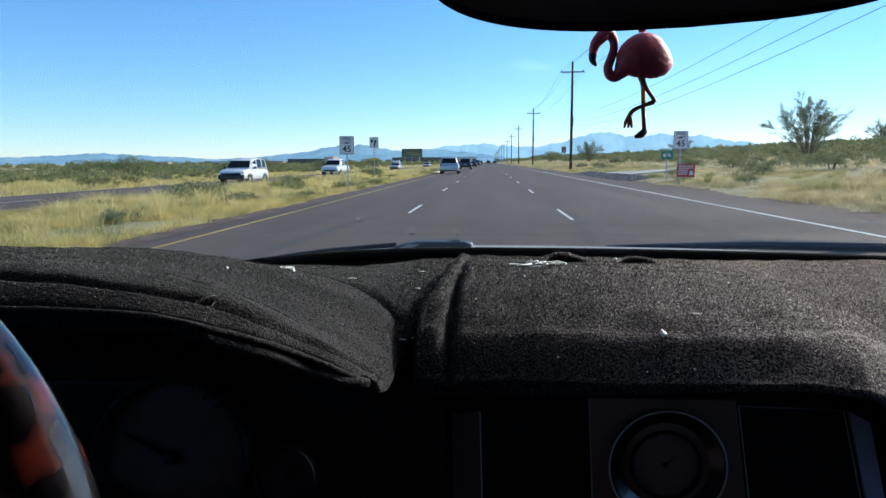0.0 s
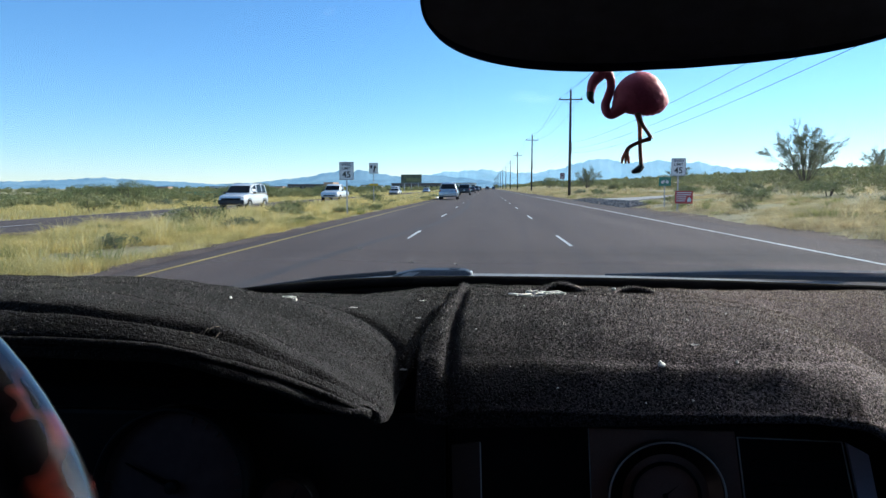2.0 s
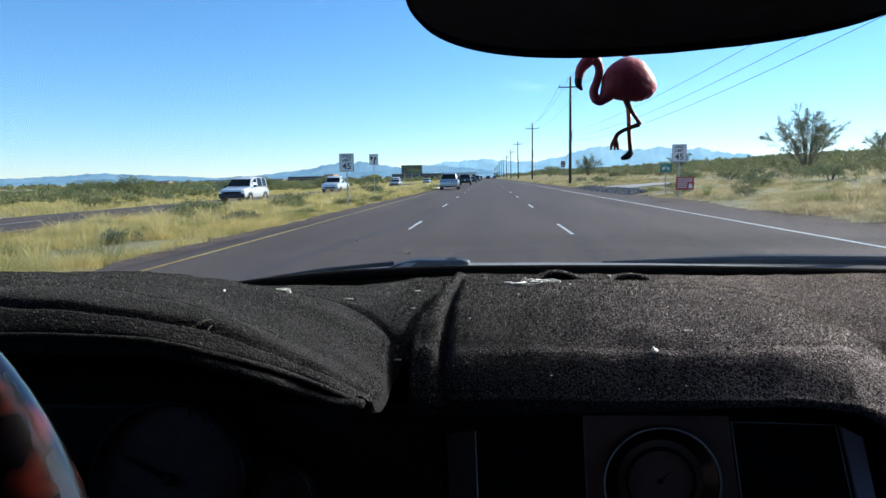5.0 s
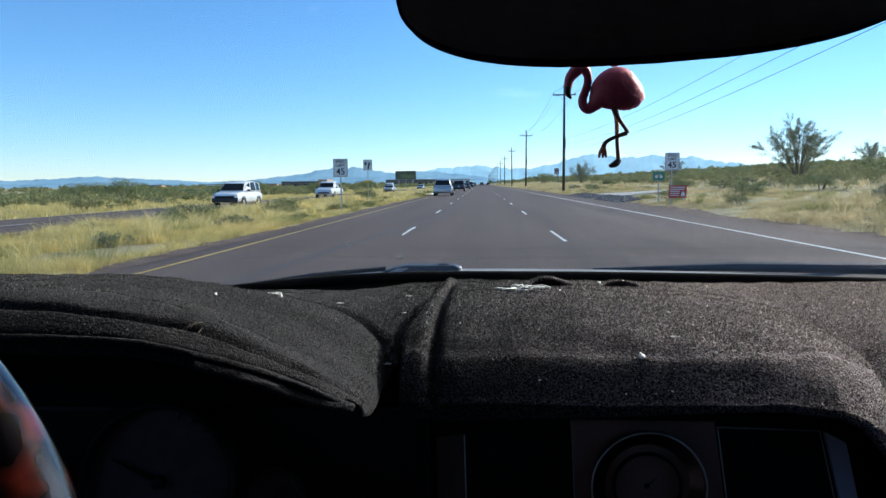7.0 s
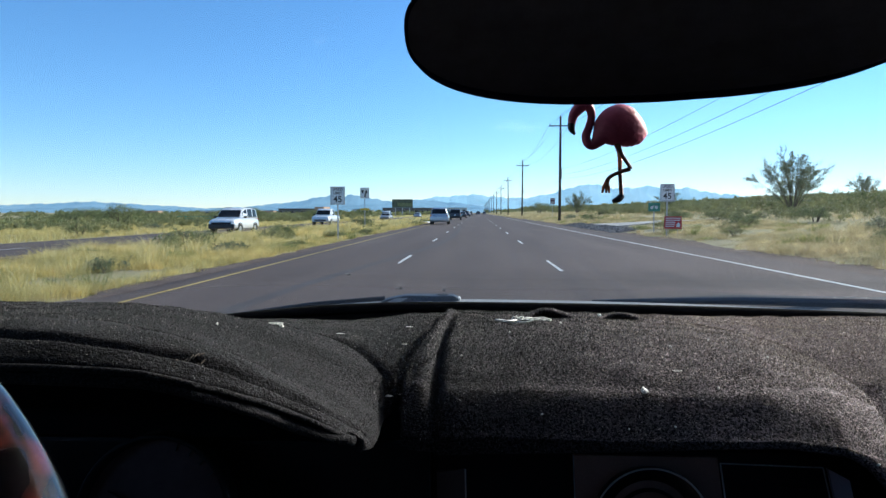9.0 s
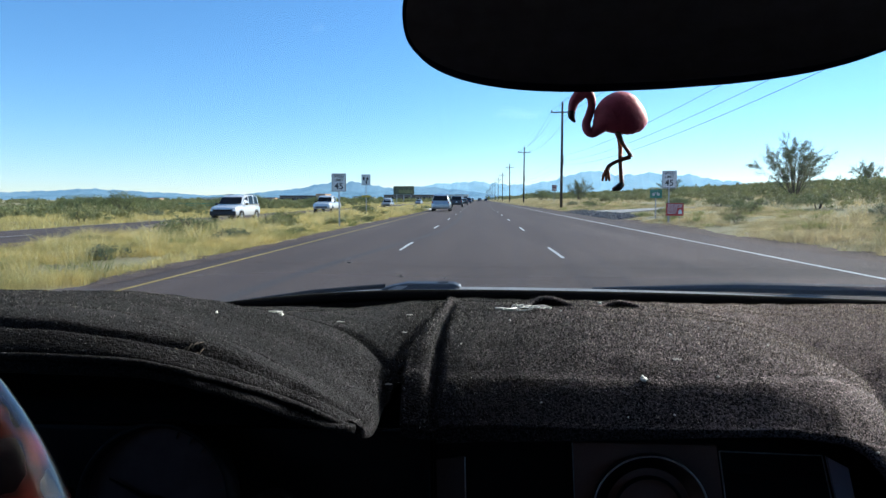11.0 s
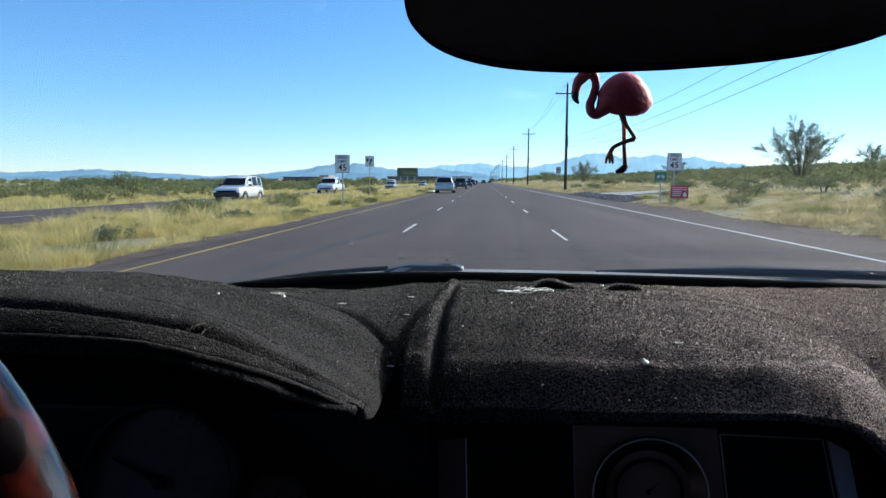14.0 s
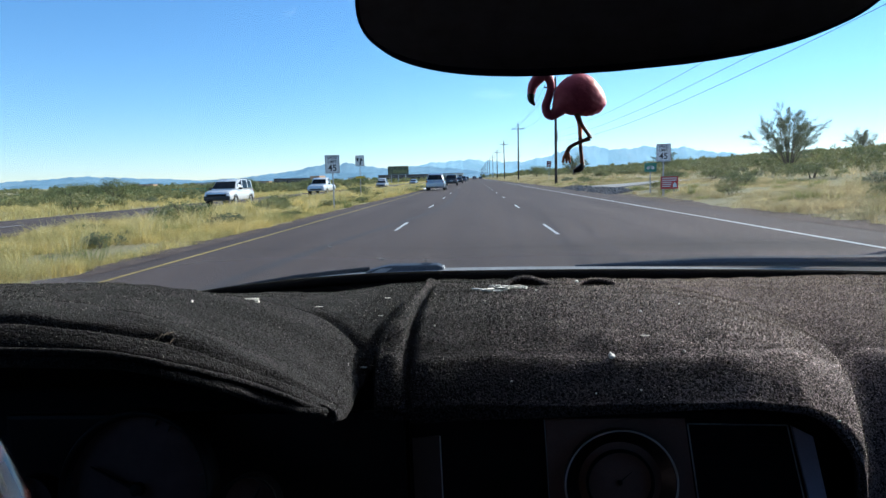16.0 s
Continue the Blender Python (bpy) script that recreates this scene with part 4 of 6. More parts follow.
part("column", tubed([(0, 0.08, 0), (0, 0.36, -0.09)], [0.03, 0.04], 16), BLACK_PLASTIC, wheel)

# rear-view mirror
MIR = pose(0.112, 0.385, 1.357, 0, -2.2, -4)
mirror = holder("rear_view_mirror", MIR, "black rear-view mirror seen nearly from below", "rear-view mirror")
out = []
for a in (2 * math.pi * k / 72 for k in range(72)):
    c, s = math.cos(a), math.sin(a)
    x = 0.165 * math.copysign(abs(c) ** 0.55, c)
    z = 0.042 * math.copysign(abs(s) ** 0.75, s)
    out.append((x, z - 0.010 * (1 - (x / 0.165) ** 2) * (s < 0)))
bm = bmesh.new()
rings = []
for y, k in ((-0.014, 0.955), (-0.019, 0.985), (-0.012, 1.0), (0.006, 0.99), (0.022, 0.90), (0.033, 0.70), (0.037, 0.40)):
    rings.append([bm.verts.new((x * (1 - (1 - k) * 0.35), y, z * k)) for x, z in out])
for a, b in zip(rings, rings[1:]):
    for k in range(72):
        bm.faces.new((a[k], a[(k + 1) % 72], b[(k + 1) % 72], b[k]))
bm.faces.new(rings[-1])
bmesh.ops.recalc_face_normals(bm, faces=bm.faces)
part("housing", bm, MIRROR_SHELL, mirror, soft=True)
MIRROR_GLASS = surface("mirror_glass", (0.80, 0.81, 0.82), (0.82, 0.83, 0.84), 2, 0.02, 1.0, relief=0.0)
bm = bmesh.new()
bm.faces.new([bm.verts.new((x * 0.985, -0.0142, z * 0.955)) for x, z in out])
part("mirror_glass", bm, MIRROR_GLASS, mirror, "silvered mirror glass")
part("stem", tubed([(0.0, 0.03, 0.01), (0.0, 0.06, 0.035), (0.0, 0.075, 0.085)], [0.011, 0.009, 0.012], 12), BLACK_PLASTIC, mirror, soft=True)

# flamingo ornament hanging behind the mirror, one plain mesh
FLAM = pose(0.1015, 0.452, 1.2998)
bm = bmesh.new()


def sweep(points, radii, sides, mat):
    """A tube along a smoothed path."""
    n = len(points)
    at = np.linspace(0, n - 1, 6 * n)
    k = np.clip(at.astype(int), 0, n - 2)
    f = (at - k)[:, None]
    P = np.column_stack([np.array(points, float), np.array(radii, float)])
    p0, p1, p2, p3 = P[np.clip(k - 1, 0, n - 1)], P[k], P[k + 1], P[np.clip(k + 2, 0, n - 1)]
    Q = 0.5 * (2 * p1 + (p2 - p0) * f + (2 * p0 - 5 * p1 + 4 * p2 - p3) * f ** 2 + (3 * p1 - p0 - 3 * p2 + p3) * f ** 3)
    tube(bm, [tuple(q[:3]) for q in Q], [float(max(q[3], 0.0003)) for q in Q], sides, mat)


def blob(cx, cz, rx, ry, rz, turn, mat=0, dense=(24, 16)):
    made = bmesh.ops.create_uvsphere(bm, u_segments=dense[0], v_segments=dense[1], radius=1.0, matrix=Matrix.Translation((cx, 0, cz)) @ Matrix.Rotation(radians(turn), 4, "Y") @ Matrix.Diagonal((rx, ry, rz, 1)))
    for f in {f for v in made["verts"] for f in v.link_faces}:
        f.material_index = mat
    return made["verts"]


body = blob(0, -0.0012, 0.0195, 0.0122, 0.0156, 0, 0, (48, 36))
lean = Matrix.Rotation(radians(3), 3, "Y")
for v in body:
    # a drooping pointed tail, flat below, with ruffled wing feathers
    t = v.co.x / 0.0195
    if t > 0.02:
        thin = (1 - min(t, 0.999) ** 2.5) ** 0.72 / max(0.03, math.sqrt(max(0.0, 1 - t * t)))
        v.co.z = v.co.z * thin - 0.0058 * t ** 1.8
        v.co.y *= thin
        v.co.x += 0.0010 * t ** 3
        v.co.z += 0.0004 * math.sin(v.co.x * 1500 + 2.0 * math.sin(v.co.z * 700)) * min(1, 2 * t)
        v.co.y += math.copysign(0.0005, v.co.y) * math.sin(v.co.z * 1900 - v.co.x * 900) * min(1, 2 * t)
    else:
        v.co.z += 0.0030 * t * abs(t)
    v.co = lean @ v.co
sweep([(-0.0060, 0, -0.0040), (-0.0125, 0, -0.0078), (-0.0168, 0, -0.0130), (-0.0206, 0, -0.0158), (-0.0240, 0, -0.0142), (-0.0252, 0, -0.0090), (-0.0232, 0, -0.0030), (-0.0214, 0, 0.0040), (-0.0222, 0, 0.0105), (-0.0262, 0, 0.0142), (-0.0312, 0, 0.0118)],
     [0.0120, 0.0086, 0.0050, 0.0037, 0.0034, 0.0033, 0.0031, 0.0030, 0.0033, 0.0044, 0.0045], 16, 0)
sweep([(-0.0300, 0, 0.0125), (-0.0345, 0, 0.0070), (-0.0362, 0, 0.0000)], [0.0046, 0.0038, 0.0029], 12, 0)
sweep([(-0.0362, 0, 0.0004), (-0.0360, 0, -0.0040), (-0.0335, 0, -0.0080)], [0.0030, 0.0025, 0.0008], 12, 2)
sweep([(-0.0022, 0.002, -0.0130), (0.0003, 0.002, -0.0220), (0.0008, 0.002, -0.0330)], [0.0028, 0.0019, 0.0016], 10, 1)
sweep([(0.0008, 0.002, -0.0328), (0.0012, 0.002, -0.0420), (0.0024, 0.002, -0.0550)], [0.0016, 0.0015, 0.0017], 10, 3)
sweep([(0.0028, 0.002, -0.0535), (-0.0002, 0.001, -0.0565), (-0.0047, 0.0, -0.0582)], [0.0022, 0.0026, 0.0013], 10, 2)
sweep([(-0.0032, -0.002, -0.0130), (0.0008, -0.003, -0.0230), (0.0066, -0.003, -0.0318), (0.0072, -0.003, -0.0340)], [0.0027, 0.0016, 0.0015, 0.0021], 10, 3)
sweep([(0.0072, -0.003, -0.0340), (-0.0012, -0.003, -0.0368), (-0.0077, -0.003, -0.0402), (-0.0098, -0.003, -0.0440)], [0.0018, 0.0014, 0.0015, 0.0018], 10, 3)
for dx in (-0.0022, 0.0, 0.0018):
    tube(bm, [(-0.0098, -0.003, -0.0430), (-0.0102 + dx, -0.003, -0.0480), (-0.0102 + 1.3 * dx, -0.003, -0.0520)], [0.0014, 0.0012, 0.0007], 8, 1)
tube(bm, [(-0.002, 0, 0.0150), (-0.002, 0, 0.0200), (-0.002, 0, 0.0230)], [0.0028, 0.0022, 0.0020], 10, 0)
tube(bm, [(-0.002, 0, 0.0225), (0.0, 0.01, 0.060), (0.012, 0.02, 0.118)], 0.0005, 6, 2)
thing("flamingo_ornament", bm, [PINK, ORANGE_LEG, BEAK_BLACK, DARK_LEG], "pink plastic flamingo ornament hanging on one leg pose", "ornament", m=FLAM, soft=True)

# windscreen, cowl and wiper
def pane(y):
    return 1.08 + (1.03 - y) * 0.62


bm = bmesh.new()
rows = []
for k in range(13):
    y = 1.075 - 0.745 * k / 12
    rows.append([(x, y - 0.05 * (x / 0.9) ** 2, pane(y)) for x in np.linspace(CAB_L - 0.02 + 0.06 * k / 12, CAB_R + 0.02 - 0.06 * k / 12, 15)])
for lift in (0.0, 0.005):
    grid = [[bm.verts.new((float(x), float(y) + lift * 0.53, float(z) + lift * 0.85)) for x, y, z in r] for r in rows]
    for a, b in zip(grid, grid[1:]):
        for j in range(14):
            quad = (a[j], a[j + 1], b[j + 1], b[j])
            bm.faces.new(quad[::-1] if lift else quad)
screen = thing("windscreen", bm, GLASS, "clear slightly dusty windscreen glass", "windscreen", kind="structure", soft=True)
screen.visible_shadow = False
bm = bmesh.new()
tube(bm, [(float(x), 0.985 - 0.04 * (x / 0.9) ** 2, 1.0835 - (0.17 if x < -0.05 else 0.022) * (float(x) + 0.05) ** 2) for x in np.linspace(CAB_L, CAB_R, 60)], 0.0082, 10)
tube(bm, [(float(x), 0.990 - 0.04 * (x / 0.9) ** 2, 1.069 - (0.17 if x < -0.05 else 0.022) * (float(x) + 0.05) ** 2) for x in np.linspace(CAB_L, CAB_R, 60)], 0.0095, 10)
thing("windscreen_seal", bm, SEAL_RUBBER, "black rubber seal along the foot of the windscreen", "seal", kind="structure", soft=True)
def foot_drop(x):
    """How far the windscreen's foot curves down towards the sides."""
    return (0.17 if x < -0.05 else 0.022) * (x + 0.05) ** 2


cowl_rows = []
for x in np.linspace(CAB_L, CAB_R, 40):
    x = float(x)
    d, r = foot_drop(x) * 1.25, 0.04 * (x / 0.9) ** 2
    cowl_rows.append([(x, y - r, z - d) for y, z in ((1.085, 0.95), (1.20, 0.95), (1.20, 1.060), (1.16, 1.074), (1.13, 1.0795), (1.10, 1.078), (1.085, 1.074))])
bm = bmesh.new()
rings_ = [[bm.verts.new(p) for p in r] for r in cowl_rows]
for a, b in zip(rings_, rings_[1:]):
    for k in range(7):
        bm.faces.new((a[k], a[(k + 1) % 7], b[(k + 1) % 7], b[k]))
bm.faces.new(rings_[0])
bm.faces.new(list(reversed(rings_[-1])))
bmesh.ops.recalc_face_normals(bm, faces=bm.faces)
thing("cowl_panel", bm, COWL_GREY, "grey plastic cowl panel below the windscreen", "cowl panel", kind="structure")
bm = prism([(1.205, 0.70), (2.05, 0.70), (2.05, 0.74), (1.7, 0.86), (1.205, 0.99)], CAB_L, CAB_R, "x", 0.02)
thing("bonnet", bm, COWL_BLUE, "blue-grey painted bonnet ahead of the windscreen", "bonnet", kind="structure", soft=False)
wiper = holder("windscreen_wiper", pose(-0.103, 1.125, 1.079), "dark windscreen wiper resting on the cowl", "wiper")
part("arm", prism([(-0.075, -0.002), (-0.055, 0.004), (-0.03, 0.009), (0.055, 0.009), (0.064, 0.005), (0.066, -0.006), (-0.075, -0.006)], -0.016, 0.016, "y", 0.003), COWL_BLUE, wiper, "blue-grey wiper arm")
# pale plate added on the arm to imitate light off the cowl
part("light_patch", prism([(-0.064, -0.003), (-0.046, 0.0045), (-0.026, 0.0045), (-0.040, -0.003)], -0.0168, -0.0158, "y"), SATIN_TRIM, wiper, "pale patch painted as light off the cowl")
part("end_cap", boxed(0.062, 0.0672, -0.012, 0.012, -0.002, 0.005, bevel=0.002), LINT, wiper, "small white end cap")
part("pivot", lathe([(0.0, 0.012), (0.010, 0.012), (0.012, 0.004), (0.012, -0.004)], 20, "z"), BLACK_PLASTIC, wiper, "", pose(0.035, 0, -0.002))
part("blade", tubed([(-0.66, -0.03, -0.104), (-0.5, -0.018, -0.062), (-0.35, -0.008, -0.031), (-0.2, 0.0, -0.010), (-0.07, 0.004, 0.001)], 0.0045, 8), BLACK_TRIM, wiper, "black rubber wiper blade")
wiper2 = holder("windscreen_wiper", pose(0.20, 1.135, 1.0775), "dark windscreen wiper resting on the cowl", "wiper")
part("blade", tubed([(0.0, 0.0, 0.0), (0.25, 0.004, 0.003), (0.60, -0.03, 0.002)], [0.002, 0.0085, 0.0115], 8), COWL_BLUE, wiper2, "blue-grey wiper blade")

def splat(x, y, size, seed):
    """A dried smear on the inside of the glass."""
    rng = random.Random(seed)
    bm = bmesh.new()
    for k in range(7):
        a, r = rng.uniform(0.2, 2.6), size * rng.uniform(0.4, 1.0)
        d = rng.uniform(-0.4, 0.4) * size
        tube(bm, [(d, 0, 0), (d + 0.5 * r * math.cos(a), -0.53 * 0.6 * r * math.sin(a), 0.33 * r * math.sin(a)), (d + r * math.cos(a + 0.3), -0.85 * r * math.sin(a), 0.53 * r * math.sin(a))], [0.0005, 0.0004, 0.0002], 4)
    thing("dirt_smear", bm, SMEAR, "pale dried smear on the windscreen glass", "smear", "smears on the windscreen", m=pose(x, y - 0.002, pane(y) - 0.003))


splat(-0.128, 0.972, 0.011, 3)
splat(-0.057, 0.976, 0.009, 4)
splat(-0.20, 0.93, 0.005, 5)

# unseen shell of the cabin round and behind the camera; it keeps light out
bm = boxed(CAB_L, CAB_R, -1.55, 0.33, 1.505, 1.545, bevel=0.01)
thing("ceiling", bm, HEADLINER, "dark cloth headliner of the car", "ceiling", kind="structure")
for name, x0, x1 in (("wall_driver_door", CAB_L - 0.05, CAB_L), ("wall_passenger_door", CAB_R, CAB_R + 0.05)):
    bm = bmesh.new()
    box(bm, x0, x1, -1.6, 0.98, 0.45, 1.10)
    # rear window closed up to keep light off the dash's front
    box(bm, x0, x1, -1.6, -0.35, 1.10, 1.545)
    box(bm, x0, x1, -0.35, 0.33, 1.44, 1.545)
    thing(name, bm, BLACK_PLASTIC, "unseen dark car door, closed behind a short window to block light", "car door", kind="structure")
bm = bmesh.new()
box(bm, CAB_L, CAB_R, -1.6, -1.55, 0.45, 1.545)
thing("wall_rear_unseen", bm, HEADLINER, "unseen dark wall added to close the cabin's rear", "wall", kind="structure")
bm = boxed(CAB_L, CAB_R, -1.6, 0.98, 0.40, 0.45)
thing("cabin_floor", bm, HEADLINER, "dark carpeted cabin floor", "floor", kind="structure")
for name, x, lean in (("pillar_driver", CAB_L - 0.02, 0.06), ("pillar_passenger", CAB_R + 0.02, -0.06)):
    thing(name, tubed([(x, 0.96, 1.06), (x + lean, 0.29, 1.52)], 0.028, 12), BLACK_PLASTIC, "black windscreen pillar", "pillar", kind="structure", soft=True)
# sills and wheels that carry the cabin
chassis = holder("chassis", pose(0, 0, 0.33), "dark underbody of the car standing on four wheels", "chassis")
part("sill_frame", boxed(CAB_L - 0.04, CAB_R + 0.04, -1.9, 1.18, -0.10, 0.068, bevel=0.02), BLACK_TRIM, chassis)
part("engine_bay", boxed(CAB_L + 0.02, CAB_R - 0.02, 1.19, 2.12, -0.08, 0.366, bevel=0.04), COWL_BLUE, chassis)
for wx in (CAB_L + 0.06, CAB_R - 0.06):
    for wy in (1.62, -1.20):
        w = part("wheel", lathe([(0.0, -0.11), (0.20, -0.11), (0.31, -0.11), (0.33, -0.07), (0.33, 0.07), (0.31, 0.11), (0.0, 0.11)], 32, "x"), RUBBER, chassis, "black tyre", pose(wx, wy, 0), True)
        part("rim", lathe([(0.0, math.copysign(0.118, wx)), (0.08, math.copysign(0.118, wx)), (0.19, math.copysign(0.112, wx))], 24, "x"), ALLOY, w)


# ---- utility poles and wires ----
def at_ground(x, y, lift=0.0):
    return (x, y, float(ground_z(np.array([x]), np.array([y]))[0]) + lift)


POLE_X, POLE_H = 9.6, 12.3
pole = holder("utility_pole", pose(*at_ground(POLE_X, 78, -0.05)), "tall dark wooden utility pole with one crossarm", "utility pole", "utility poles along the road")
part("post", tubed([(0, 0, -0.5), (0, 0, 4), (0, 0, 9), (0, 0, POLE_H)], [0.17, 0.155, 0.135, 0.11], 14), POLE_WOOD, pole, soft=True)
part("crossarm", boxed(-1.35, 1.35, -0.17, -0.06, POLE_H - 1.15, POLE_H - 1.02, bevel=0.01), POLE_WOOD, pole)
for s in (-1, 1):
    part("brace", tubed([(s * 0.75, -0.12, POLE_H - 1.12), (s * 0.02, -0.13, POLE_H - 1.75)], 0.018, 6), STEEL, pole)
    part("insulator", lathe([(0.02, 0.0), (0.055, 0.03), (0.035, 0.08), (0.06, 0.11), (0.03, 0.19), (0.0, 0.2)], 12, "z"), CERAMIC, pole, "", pose(s * 1.22, -0.115, POLE_H - 1.02))
part("insulator", lathe([(0.02, 0.0), (0.055, 0.03), (0.035, 0.08), (0.06, 0.11), (0.03, 0.19), (0.0, 0.2)], 12, "z"), CERAMIC, pole, "", pose(0, 0, POLE_H))
part("cable_bracket", boxed(-0.05, 0.22, -0.06, 0.06, 5.1, 6.25, bevel=0.01), STEEL, pole)
POLE_Y = [78 + 66 * k for k in range(-1, 14)]
for y in POLE_Y:
    if y != 78:
        copy_thing(pole, pose(*at_ground(POLE_X, y, -0.05), 0, (y * 7 % 5 - 2) * 0.25, 0))


def wire(dx, z, sag, r, label):
    """One cable from pole to pole."""
    bm = bmesh.new()
    for a, b in zip(POLE_Y, POLE_Y[1:9]):
        za, zb = at_ground(POLE_X, a)[2] + z, at_ground(POLE_X, b)[2] + z
        pts = [(POLE_X + dx, a + (b - a) * s, za + (zb - za) * s - sag * 4 * s * (1 - s)) for s in (k / 20 for k in range(21))]
        tube(bm, pts, r, 5, caps=False)
    thing("power_cable", bm, WIRE, label, "power cable", "power cables", soft=True)


wire(-1.22, POLE_H - 0.84, 1.3, 0.014, "thin dark power cable strung between wooden poles")
wire(1.22, POLE_H - 0.84, 1.2, 0.014, "thin dark power cable strung between wooden poles")
wire(0.0, POLE_H + 0.18, 1.2, 0.013, "thin dark power cable strung between wooden poles")
for cz, cs in ((5.1, 0.9), (5.55, 0.8), (6.2, 0.7)):
    wire(0.2, cz, cs, 0.009, "dark communication cable sagging between poles")


# ---- road signs ----
def sign_post(m, height, label, group="", name="road_sign"):
    s = holder(name, m, label, "road sign", group)
    part("post", boxed(-0.03, 0.03, -0.012, 0.03, -0.3, height, bevel=0.006), STEEL, s)
    return s


def sheet(parent, w, h, z, mat, label, name="panel", border=None):
    p = part(name, boxed(-w / 2, w / 2, -0.022, -0.016, z - h / 2, z + h / 2), [mat], parent, label)
    part("back", boxed(-w / 2 + 0.003, w / 2 - 0.003, -0.016, -0.0125, z - h / 2 + 0.003, z + h / 2 - 0.003), SIGN_BACK, p)
    if border:
        g, t = 0.022, 0.014
        for x0, x1, z0, z1 in ((-w / 2 + g, w / 2 - g, z + h / 2 - g - t, z + h / 2 - g), (-w / 2 + g, w / 2 - g, z - h / 2 + g, z - h / 2 + g + t),
                               (-w / 2 + g, -w / 2 + g + t, z - h / 2 + g + t, z + h / 2 - g - t), (w / 2 - g - t, w / 2 - g, z - h / 2 + g + t, z + h / 2 - g - t)):
            part("border", boxed(x0, x1, -0.024, -0.022, z0, z1), border, p)
    return p


def speed_sign(x, y, turn, label):
    s = sign_post(pose(*at_ground(x, y), 0, 0, turn), 2.4, label, "speed limit signs")
    p = sheet(s, 0.66, 0.82, 2.05, SIGN_WHITE, "white reflective sign panel", border=SIGN_BLACK)
    for text, size, z in (("SPEED", 0.17, 2.33), ("LIMIT", 0.17, 2.16), ("45", 0.40, 1.875)):
        lettering(text, size, p, SIGN_BLACK, pose(0, -0.0235, z, 90, 0, 0), depth=0.001)
    return s


speed_sign(-6.35, 29.5, 3, "white speed limit sign on a steel post in the median")
s = speed_sign(8.9, 31.5, -4, "white speed limit sign on a steel post by the shoulder")
g = sign_post(pose(*at_ground(9.35, 35.5), 0, 0, -4), 1.5, "small green road sign with a bicycle emblem")
p = sheet(g, 0.62, 0.46, 1.35, SIGN_GREEN, "green reflective sign panel")
for cx in (-0.12, 0.12):
    part("emblem_wheel", lathe([(0.066, 0), (0.066, -0.002), (0.080, -0.002), (0.080, 0)], 24, "y"), SIGN_WHITE, p, "", pose(cx, -0.0225, 1.32))
part("emblem_frame", tubed([(-0.12, -0.024, 1.32), (-0.05, -0.024, 1.42), (0.08, -0.024, 1.42), (0.0, -0.024, 1.32), (-0.05, -0.024, 1.42)], 0.010, 5), SIGN_WHITE, p)
part("emblem_fork", tubed([(0.12, -0.024, 1.32), (0.07, -0.024, 1.46)], 0.010, 5), SIGN_WHITE, p)
y_sign = holder("yard_sign", pose(*at_ground(8.75, 30.0), 0, 0, -6), "low red advertising sign on wire legs in the grass", "yard sign")
for lx in (-0.2, 0.2):
    part("leg", tubed([(lx, 0, -0.2), (lx, 0, 0.55)], 0.008, 6), STEEL, y_sign)
p = part("panel", boxed(-0.38, 0.38, -0.012, -0.002, 0.42, 0.98, bevel=0.002), SIGN_RED, y_sign, "red printed panel with pale bars")
for z, x0, x1 in ((0.90, -0.32, 0.32), (0.81, -0.32, 0.30), (0.72, -0.32, 0.10), (0.63, -0.32, 0.08), (0.54, -0.32, 0.05)):
    part("text_bar", boxed(x0, x1, -0.015, -0.012, z - 0.018, z + 0.018), SIGN_WHITE, p)
part("house_emblem", prism([(0.15, 0.50), (0.31, 0.50), (0.31, 0.62), (0.23, 0.72), (0.15, 0.62)], -0.015, -0.012, "y"), SIGN_WHITE, p)
k_sign = sign_post(pose(*at_ground(-9.7, 56, 0), 0, 0, 6), 3.5, "white traffic sign with a bent arrow in the median")
part("yellow_marker", boxed(-0.38, 0.38, -0.024, -0.016, 1.62, 1.78, bevel=0.003), SIGN_YELLOW, k_sign, "yellow marker board")
p = sheet(k_sign, 0.76, 0.92, 3.1, SIGN_WHITE, "white arrow sign panel", border=SIGN_BLACK)
part("arrow", prism([(-0.02, 2.75), (0.10, 2.75), (0.10, 2.98), (0.16, 3.10), (0.26, 3.10), (0.14, 3.38), (-0.02, 3.16), (0.07, 3.14), (-0.02, 2.98)], -0.024, -0.022, "y"), SIGN_BLACK, p)
part("island_mark", prism([(-0.28, 3.34), (-0.08, 3.34), (-0.10, 3.14), (-0.18, 3.04), (-0.26, 3.14)], -0.024, -0.022, "y"), SIGN_BLACK, p)


# ---- vehicles ----
def loft(sections, mat=0):
    """Joins outlines of equal length, given as lists of points, into a closed skin."""
    bm = bmesh.new()
    rows = [[bm.verts.new(p) for p in s] for s in sections]
    n = len(rows[0])
    for a, b in zip(rows, rows[1:]):
        for k in range(n):
            bm.faces.new((a[k], a[(k + 1) % n], b[(k + 1) % n], b[k])).material_index = mat
    bm.faces.new(rows[0])
    bm.faces.new(list(reversed(rows[-1])))
    bmesh.ops.recalc_face_normals(bm, faces=bm.faces)
    return bm


